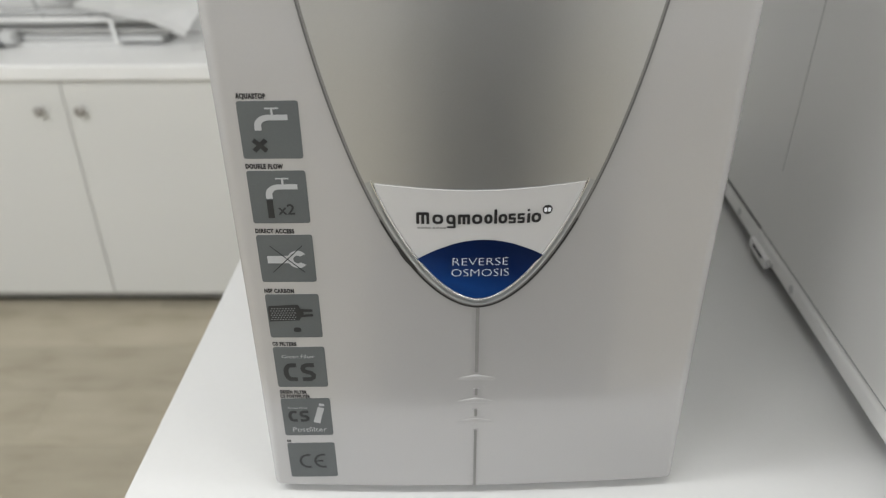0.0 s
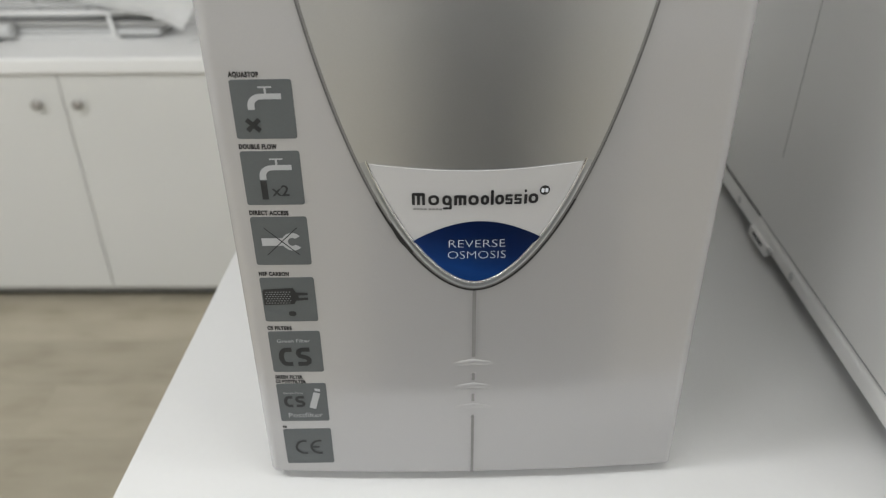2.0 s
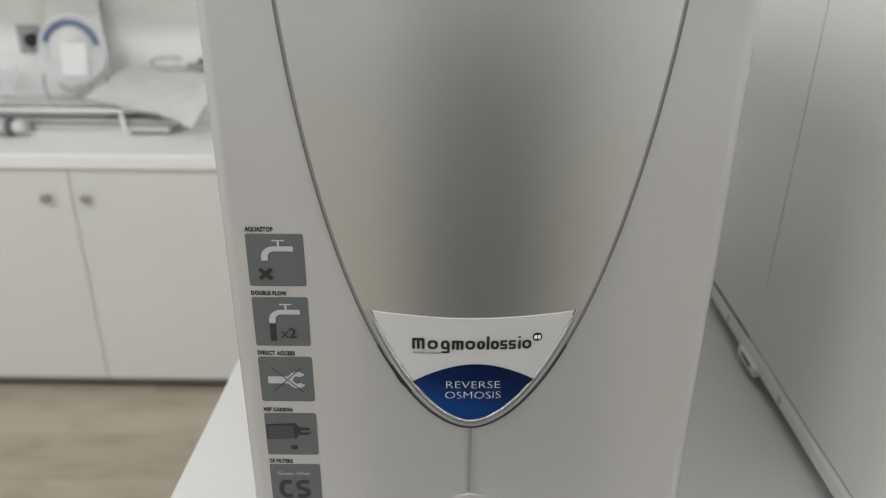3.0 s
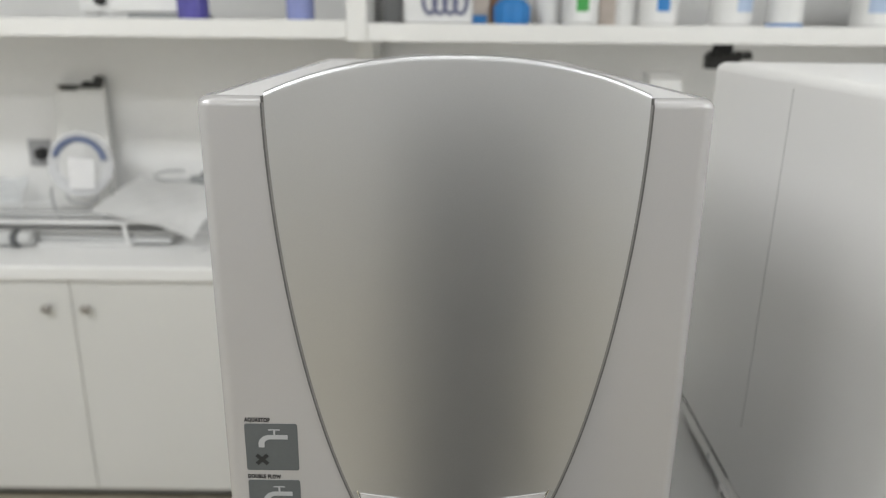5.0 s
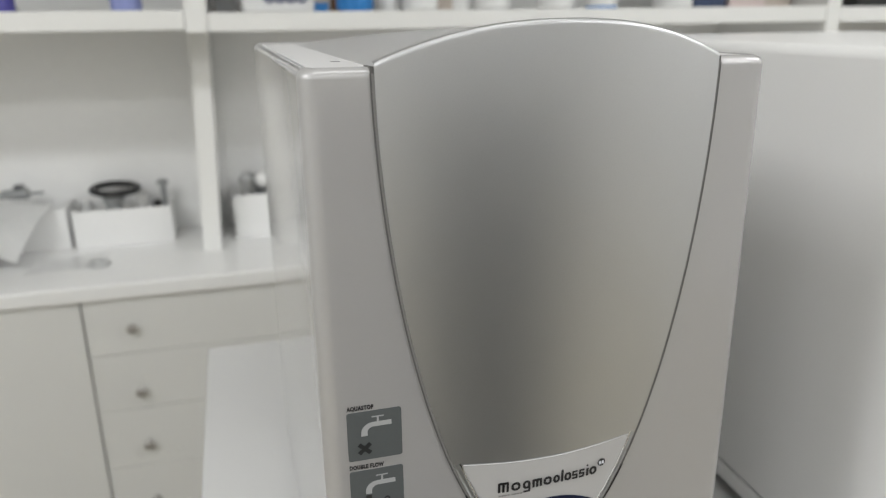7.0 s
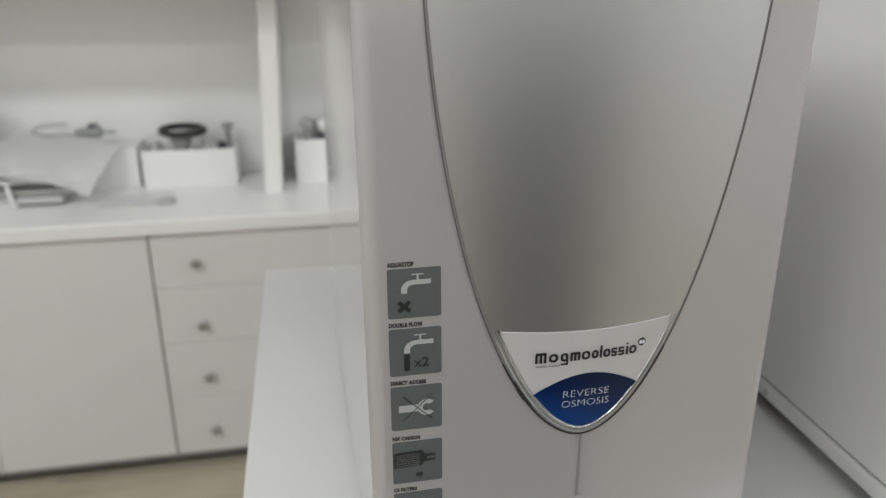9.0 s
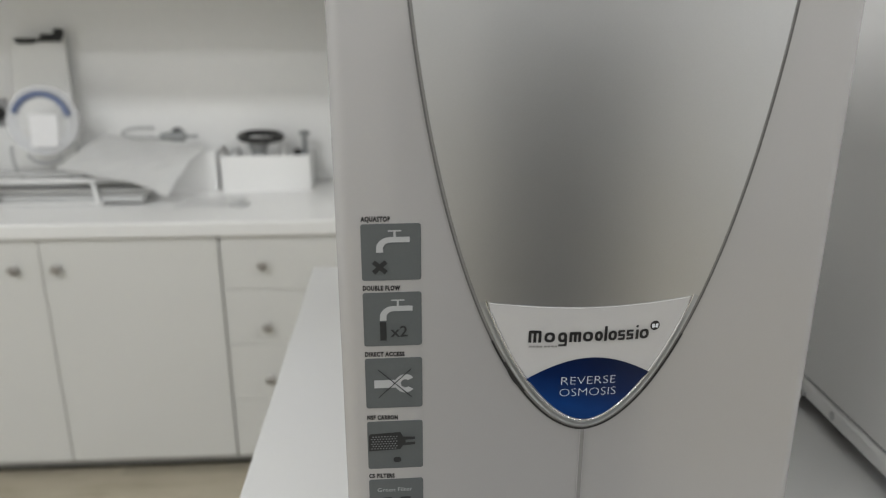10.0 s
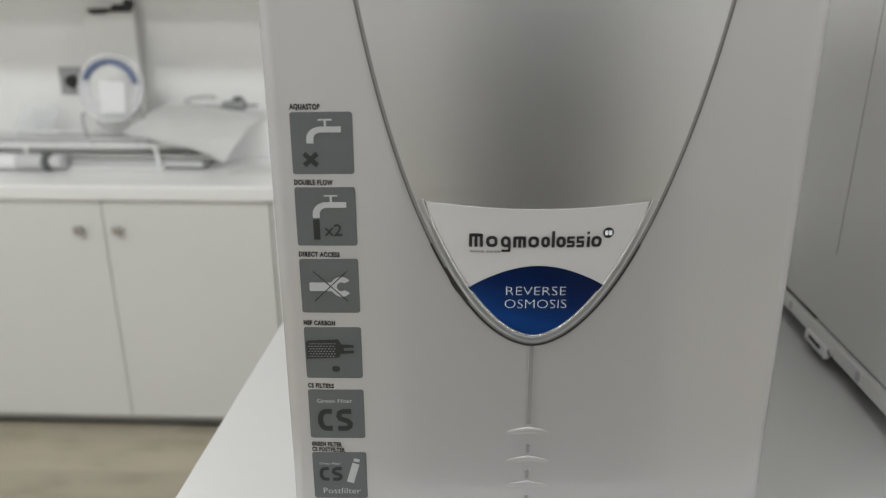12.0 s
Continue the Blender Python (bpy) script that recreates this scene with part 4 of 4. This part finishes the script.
def build_papers():
    def sheet(u, v):
        a, b_, c, d = Vector((-1.005, 2.015, 0.858)), Vector((-0.712, 2.000, 0.784)), Vector((-0.650, 2.190, 0.884)), Vector((-0.935, 2.21, 0.922))
        p = a.lerp(b_, u).lerp(d.lerp(c, u), v)
        p.z += 0.012 * math.sin(math.pi * v) * (0.4 + 0.6 * u) + 0.012 * math.sin(math.pi * u) * (1 - v) + 0.0025 * math.sin(11 * u + 5 * v) * math.sin(9 * v + 2 * u) + 0.001 * math.sin(31 * u - 17 * v)
        p.y += 0.006 * math.sin(7 * u + 2)
        return p
    bag = thing("paper_bag", pose(0, 0, 0), "crumpled white paper bag lying over the wire rack", "paper bag")
    part("sheet", crumpled(30, 20, sheet, 0.004), M_PAPER, bag, "", 25)
    part("folded_edge", crumpled(30, 3, lambda u, v: sheet(u, 0.002 + 0.10 * v) + Vector((0, -0.001, 0.0045 - 0.002 * v)), 0.0012), M_PAPER, bag, "folded lower edge of the bag", 25)

    def pouch(u, v):
        bulge = math.sin(math.pi * u) * math.sin(math.pi * v)
        return (-1.450 + 0.120 * u + 0.006 * math.sin(9 * v), 2.225 - 0.022 * bulge + 0.07 * v + 0.004 * math.sin(13 * u + 7 * v), 0.7515 + 0.148 * v + 0.006 * math.sin(8 * u) * v)
    ob = mesh_object("plastic_pouch", crumpled(14, 12, pouch, 0.0006), M_POUCH, None, "", 25)
    put(ob, "pale blue see-through plastic pouch leaning behind the rack", "pouch")

    def sheet2(u, v):
        return (-0.70 + 0.17 * u + 0.02 * v, 1.985 + 0.13 * v + 0.015 * u, WZ + 0.0015 + 0.004 * abs(math.sin(4 * u + 5 * v)))
    ob = mesh_object("film_sheet", crumpled(12, 10, sheet2, 0.0004), M_FILM, None, "", 25)
    put(ob, "clear plastic film sheet lying flat on the worktop", "plastic film")


def open_box(x0, x1, y0, y1, h, label):
    t = thing("open_box", pose(x0, y0, WZ), label, "box", "open boxes on the worktop")
    w, d, c = x1 - x0, y1 - y0, 0.003
    part("front_panel", box(0, w, 0, c, 0, h, 0.0006, 1), M_CARD, t)
    part("back_panel", box(0, w, d - c, d, 0, h, 0.0006, 1), M_CARD, t)
    for x in (0, w - c):
        part("side_panel", box(x, x + c, c, d - c, 0, h, 0.0006, 1), M_CARD, t)
    part("bottom", box(c, w - c, c, d - c, 0.0005, c), M_CARD, t)
    return t


def build_boxes():
    open_box(-0.609, -0.345, 2.195, 2.33, 0.107, "open white card box full of small fittings")
    open_box(-0.90, -0.622, 2.20, 2.34, 0.119, "open white card box with a cable on it")
    open_box(-0.172, -0.03, 2.165, 2.32, 0.128, "open white card box with metal fittings")
    ring = mesh_object("rubber_ring", sweep([(0.060 * math.cos(a), 0.060 * math.sin(a), 0) for a in [k * math.pi / 18 for k in range(36)]], 0.0095, 10, True), M_BLACK, None, "", 50)
    ring.matrix_world = pose(-0.493, 2.243, 0.906, 3, 2, 0)
    put(ring, "black rubber sealing ring resting on a grey fitting", "ring")
    def fitting(name, x, y, z0, prof, mat, label):
        ob = mesh_object(name, lathe(prof, 16), mat, None, "", 40)
        ob.matrix_world = pose(x, y, z0)
        return put(ob, label, "fitting", "small fittings in the open boxes")
    z = WZ + 0.004
    fitting("pipe_fitting", -0.50, 2.235, z, [(0.022, 0), (0.022, 0.118), (0.03, 0.118), (0.03, 0.136), (0.02, 0.1445)], M_GREY, "grey plastic pipe fitting standing in the box")
    fitting("pipe_fitting", -0.383, 2.215, z, [(0.011, 0), (0.011, 0.098), (0.0125, 0.100), (0.0125, 0.113), (0.008, 0.119)], M_BLACK, "small black capped fitting in the box")
    fitting("pipe_fitting", -0.367, 2.27, z, [(0.008, 0), (0.008, 0.150), (0.016, 0.152), (0.017, 0.160), (0.010, 0.166)], M_GREY, "slim grey fitting with a flat cap standing in the box")
    fitting("pipe_fitting", -0.43, 2.26, z, [(0.016, 0), (0.016, 0.12), (0.02, 0.125), (0.012, 0.135)], M_BOTTLE, "white fitting standing in the box")
    fitting("pipe_fitting", -0.575, 2.26, z, [(0.018, 0), (0.018, 0.11), (0.010, 0.12)], M_LTGREY, "light grey fitting standing in the box")
    fitting("pipe_fitting", -0.128, 2.23, z, [(0.016, 0), (0.016, 0.14), (0.024, 0.15), (0.024, 0.165), (0.012, 0.178)], M_LTGREY, "light grey fitting standing in the box")
    fitting("pipe_fitting", -0.10, 2.215, z, [(0.012, 0), (0.012, 0.15), (0.018, 0.152), (0.018, 0.172)], M_GREY, "grey plastic pipe fitting standing in the box")
    ball = mesh_object("ball_fitting", lathe([(0.004, 0), (0.010, 0.0012), (0.018, 0.007), (0.0225, 0.0165), (0.0235, 0.0235), (0.0225, 0.0305), (0.018, 0.040), (0.010, 0.0458), (0.004, 0.047)], 24), M_BOTTLE, None, "", 60)
    ball.matrix_world = pose(-0.082, 2.195, z + 0.138)
    put(ball, "round white plastic fitting lying on the other fittings", "fitting", "small fittings in the open boxes")
    fitting("pipe_fitting", -0.082, 2.195, z, [(0.020, 0), (0.020, 0.13), (0.024, 0.132), (0.024, 0.1385)], M_DKGREY, "dark grey capped fitting standing in the box")
    fitting("pipe_fitting", -0.045, 2.225, z, [(0.014, 0), (0.014, 0.13), (0.02, 0.14), (0.012, 0.15)], M_BOTTLE, "white fitting standing in the box")
    cable = thing("power_cable", pose(-0.78, 2.26, 0.0), "grey power cable with a dark plug on the box", "cable")
    zt = WZ + 0.142
    loop = circle((-0.065, 0, zt + 0.026), 0.058, 0.024, 20, radians(60), radians(300), 60)
    part("cord", sweep(loop + [(0.0, -0.01, zt + 0.008)], 0.005, 8), M_LTGREY, cable)
    part("plug", lathe([(0.007, -0.02), (0.010, -0.015), (0.016, 0.02), (0.017, 0.05), (0.008, 0.055)], 16, "x", (0.01, -0.01, zt + 0.017)), M_GREY, cable, "grey plug body")
    part("pins", box(0.045, 0.10, -0.014, -0.006, zt + 0.012, zt + 0.020, 0.002), M_GREY, cable)
    part("knuckle", box(0.028, 0.052, -0.022, 0.004, zt + 0.004, zt + 0.042, 0.004), M_DKGREY, cable)
    ob = mesh_object("flat_ring", sweep([(0.024 * math.cos(a), 0.024 * math.sin(a), 0) for a in [k * math.pi / 14 for k in range(28)]], 0.005, 8, True), M_LTGREY, None, "", 50)
    ob.matrix_world = pose(-0.525, 2.02, WZ + 0.0055)
    put(ob, "small grey ring lying flat on the worktop", "ring")


build_socket()
build_board()
build_coil()
build_rack()
build_cartridge()
build_papers()
build_boxes()

# ---- things on the shelf ----
SL, SR = 1.385, 1.379


def jar(name, x, y, z, r, h, mat, label, category, cap=None, band=None):
    t = thing(name, pose(x, y, z), label, category, "things on the shelf")
    part("body", lathe([(r * 0.9, 0.0), (r, 0.006), (r, h * 0.8), (r * 0.93, h * 0.86), (r * 0.62, h * 0.92), (r * 0.6, h)], 28), mat, t)
    if cap:
        part("cap", lathe([(r * 0.66, h), (r * 0.66, h + 0.025), (r * 0.6, h + 0.028)], 24), cap, t)
    if band:
        bmat, z0, z1, a0, a1 = band
        rr = r + 0.0008
        n = 10
        ar = [radians(a0 + (a1 - a0) * k / n) for k in range(n + 1)]
        part("label_band", strip([(rr * math.cos(a), rr * math.sin(a), z0) for a in ar], [(rr * math.cos(a), rr * math.sin(a), z1) for a in ar]), bmat, t)
    return t


def carton(name, x0, x1, y, z, h, d, mat, label, category, patch=None):
    t = thing(name, pose(x0, y, z), label, category, "things on the shelf")
    part("body", box(0, x1 - x0, 0, d, 0, h, 0.002), mat, t)
    if patch:
        pmat, a0, a1, z0, z1 = patch
        part("label_panel", box(a0, a1, -0.0012, 0, z0, z1), pmat, t)
    return t


def build_shelf_things():
    carton("carton", -1.33, -1.235, 1.95, SL, 0.17, 0.08, M_CARD, "small white carton with green print", "carton", (M_GREEN, 0.077, 0.09, 0.012, 0.04))
    ob = jar("small_jar", -1.176, 1.96, SL, 0.011, 0.035, M_DKGREY, "small dark plastic jar", "jar")
    d = thing("pump_unit", pose(-0.825, 1.95, SL), "white plastic pump with a black knob and grey base", "pump", "things on the shelf")
    part("body", box(-0.07, 0.19, 0, 0.11, 0.012, 0.12, 0.012, 4), M_BOTTLE, d)
    part("base", box(0.02, 0.205, -0.004, 0.11, 0, 0.012, 0.002), M_GREY, d)
    part("knob", lathe([(0.013, 0), (0.013, -0.016), (0.009, -0.02)], 18, "y", (-0.045, 0, 0.045)), M_BLACK, d)
    part("elbow", lathe([(0.02, -0.11), (0.024, -0.1), (0.024, -0.07)], 18, "x", (0, 0.04, 0.03)), M_BOTTLE, d)
    jar("blue_jar", -0.643, 1.965, SL, 0.040, 0.19, M_BLUEJAR, "violet-blue see-through plastic jar", "jar")
    jar("pale_jar", -0.368, 1.965, SL, 0.036, 0.19, M_PALEJAR, "pale blue see-through plastic jar", "jar")
    # Grey block put where only a strip of shade lies beside the upright.
    carton("dark_carton", -0.165, -0.115, 2.08, SR, 0.2, 0.1, M_SOCKET, "grey block standing in for shade beside the upright", "carton")
    bag = thing("ring_pack", pose(-0.105, 1.96, SR), "white pack with a row of dark blue rings", "pack", "things on the shelf")
    part("body", box(0, 0.178, 0, 0.1, 0, 0.19, 0.008, 3), M_BOTTLE, bag)
    for k in range(4):
        part("ring", sweep(circle((0.068 + 0.026 * k, -0.003, 0.055), 0.016, 0.030, 20), 0.005, 6, True), M_NAVYRING, bag)
    carton("brown_carton", 0.064, 0.116, 1.98, SR, 0.19, 0.07, M_BEIGE, "narrow beige carton with a blue foot", "carton", (M_SKY, 0.004, 0.046, 0.0, 0.022))
    carton("brown_carton", 0.118, 0.160, 2.0, SR, 0.19, 0.06, M_BROWN, "narrow brown upright carton", "carton")
    fl = thing("ribbed_lid", pose(0.170, 1.93, SR), "bright blue ribbed plastic lid", "lid", "things on the shelf")
    part("body", lathe([(0.040, 0), (0.043, 0.008), (0.043, 0.045), (0.034, 0.058), (0.02, 0.062)], 24), M_SKY, fl)
    for k in range(12):
        a = 2 * math.pi * k / 12
        part("rib", box(0.042 * math.cos(a) - 0.004, 0.042 * math.cos(a) + 0.004, 0.042 * math.sin(a) - 0.004, 0.042 * math.sin(a) + 0.004, 0.006, 0.046, 0.002), M_SKY, fl)
    jar("white_bottle", 0.272, 2.02, SR, 0.037, 0.2, M_BOTTLE, "plain white plastic bottle", "bottle")
    jar("white_bottle", 0.347, 1.97, SR, 0.047, 0.2, M_BOTTLE, "white plastic bottle with a green label", "bottle", None, (M_GREEN, 0.032, 0.12, -110, -72))
    carton("grey_carton", 0.402, 0.452, 2.0, SR, 0.2, 0.07, M_BEIGE, "narrow upright grey-beige carton", "carton")
    jar("white_bottle", 0.474, 2.02, SR, 0.036, 0.2, M_BOTTLE, "plain white plastic bottle", "bottle")
    jar("white_bottle", 0.547, 1.97, SR, 0.050, 0.2, M_BOTTLE, "white plastic bottle with a bright blue label", "bottle", None, (M_SKY, 0.034, 0.12, -108, -72))
    jar("white_bottle", 0.731, 1.97, SR, 0.052, 0.2, M_BOTTLE, "white plastic bottle with a pale blue label", "bottle", None, (M_PALE, 0.034, 0.12, -92, -30))
    jar("white_can", 0.870, 1.97, SR, 0.045, 0.19, M_BOTTLE, "white can with a blue foot ring", "can", None, (M_SKY, 0.0005, 0.007, 180, 360))
    jar("white_bottle", 1.096, 1.97, SR, 0.055, 0.19, M_BOTTLE, "white plastic bottle with a pale blue label", "bottle", None, (M_PALE, 0.034, 0.12, -130, -60))
    carton("navy_carton", 1.16, 1.265, 1.96, SR, 0.2, 0.08, M_NAVY, "navy blue carton with a pale panel", "carton", (M_PALE, 0.02, 0.085, 0.03, 0.07))
    carton("pink_carton", 1.28, 1.40, 1.96, SR, 0.18, 0.1, M_PINK, "pale pinkish upright carton", "carton")
    carton("pink_carton", 1.405, 1.50, 1.97, SR, 0.18, 0.1, M_BEIGE, "plain beige upright carton", "carton")
    carton("black_case", 1.74, 1.90, 1.96, 1.376, 0.16, 0.1, M_BLACK, "black plastic carrying case", "case")


build_shelf_things()


def build_behind():
    """Things that stand behind the housing beside the purifier."""
    t = thing("black_bracket", pose(0.698, 2.0, 1.270), "black notched bracket hanging under the shelf", "bracket")
    b = box(0, 0.088, 0, 0.04, 0, 0.038, 0.003)
    box(0.086, 0.118, 0.002, 0.038, 0.024, 0.040, 0.003, 2, b)
    for x, w in ((0.004, 0.014), (0.026, 0.010), (0.076, 0.014), (0.102, 0.012)):
        box(x, x + w, 0.002, 0.030, 0.036, 0.046, 0.002, 2, b)
    part("body", b, M_BLACK, t)
    part("hanger", box(0.02, 0.075, 0.032, 0.038, 0.03, 0.0658), M_BLACK, t)
    c = thing("white_canister", pose(0.543, 1.98, WZ), "tall plain white canister standing on the worktop", "canister")
    part("body", box(0.0, 0.088, 0, 0.09, 0, 0.497, 0.006, 3), M_BOTTLE, c)
    part("lid", box(-0.001, 0.089, -0.001, 0.091, 0.4972, 0.511, 0.004, 2), M_BOTTLE, c)


build_behind()

# ---- ceiling lamps ----
for x, y, _ in LAMPS:
    t = thing("ceiling_light", pose(x, y, ZC), "flat white oblong ceiling light, assumed and unseen", "lamp", "ceiling lights")
    b = bmesh.new()
    for q in ((-0.62, 0.62, -0.20, -0.17), (-0.62, 0.62, 0.17, 0.20), (-0.62, -0.59, -0.17, 0.17), (0.59, 0.62, -0.17, 0.17)):
        box(*q, -0.05, 0.0, 0, 2, b)
    part("frame", b, M_SHELF, t)

# ---- wall facing and floor boards ----
# Facing is split and stepped where the shelf's shadow edges cross the wall.
for z0, z1, y0 in ((0.7505, 0.98445, 0.0105), (0.98455, 1.14945, 0.0084), (1.14955, 1.3400, 0.0080)):
    for x0, x1 in ((-2.6, -0.2362), (-0.1848, 1.519)):
        mesh_object("panel", box(x0 + 0.0004, x1 - 0.0004, YB - y0, YB - 0.0045, z0, z1), M_TILE, splash)

def floor_piece(x0, x1, y0, y1):
    """One floor board as a mesh, its edges a little eased."""
    b = box(0.0002, x1 - x0 - 0.0002, 0.0002, y1 - y0 - 0.0002, -0.004, 0.0, 0.0004, 1)
    me = bpy.data.meshes.new("floor_board")
    b.to_mesh(me)
    b.free()
    me.materials.append(M_WOOD)
    return me


boards = {}
for j in range(32):
    y0 = YF + 0.192 * j
    y1 = min(y0 + 0.192, YB)
    if y1 - y0 < 0.01:
        continue
    start = XL - 1.28 + (j * 0.47) % 1.28
    for i in range(7):
        x0, x1 = max(start + 1.28 * i, XL), min(start + 1.28 * (i + 1), XR)
        if x1 - x0 < 0.02:
            continue
        key = (round(x1 - x0, 3), round(y1 - y0, 3))
        if key not in boards:
            boards[key] = floor_piece(x0, x1, y0, y1)
        ob = new("floor_board", boards[key])
        ob.parent = floor
        ob.matrix_world = pose(x0, y0, 0)
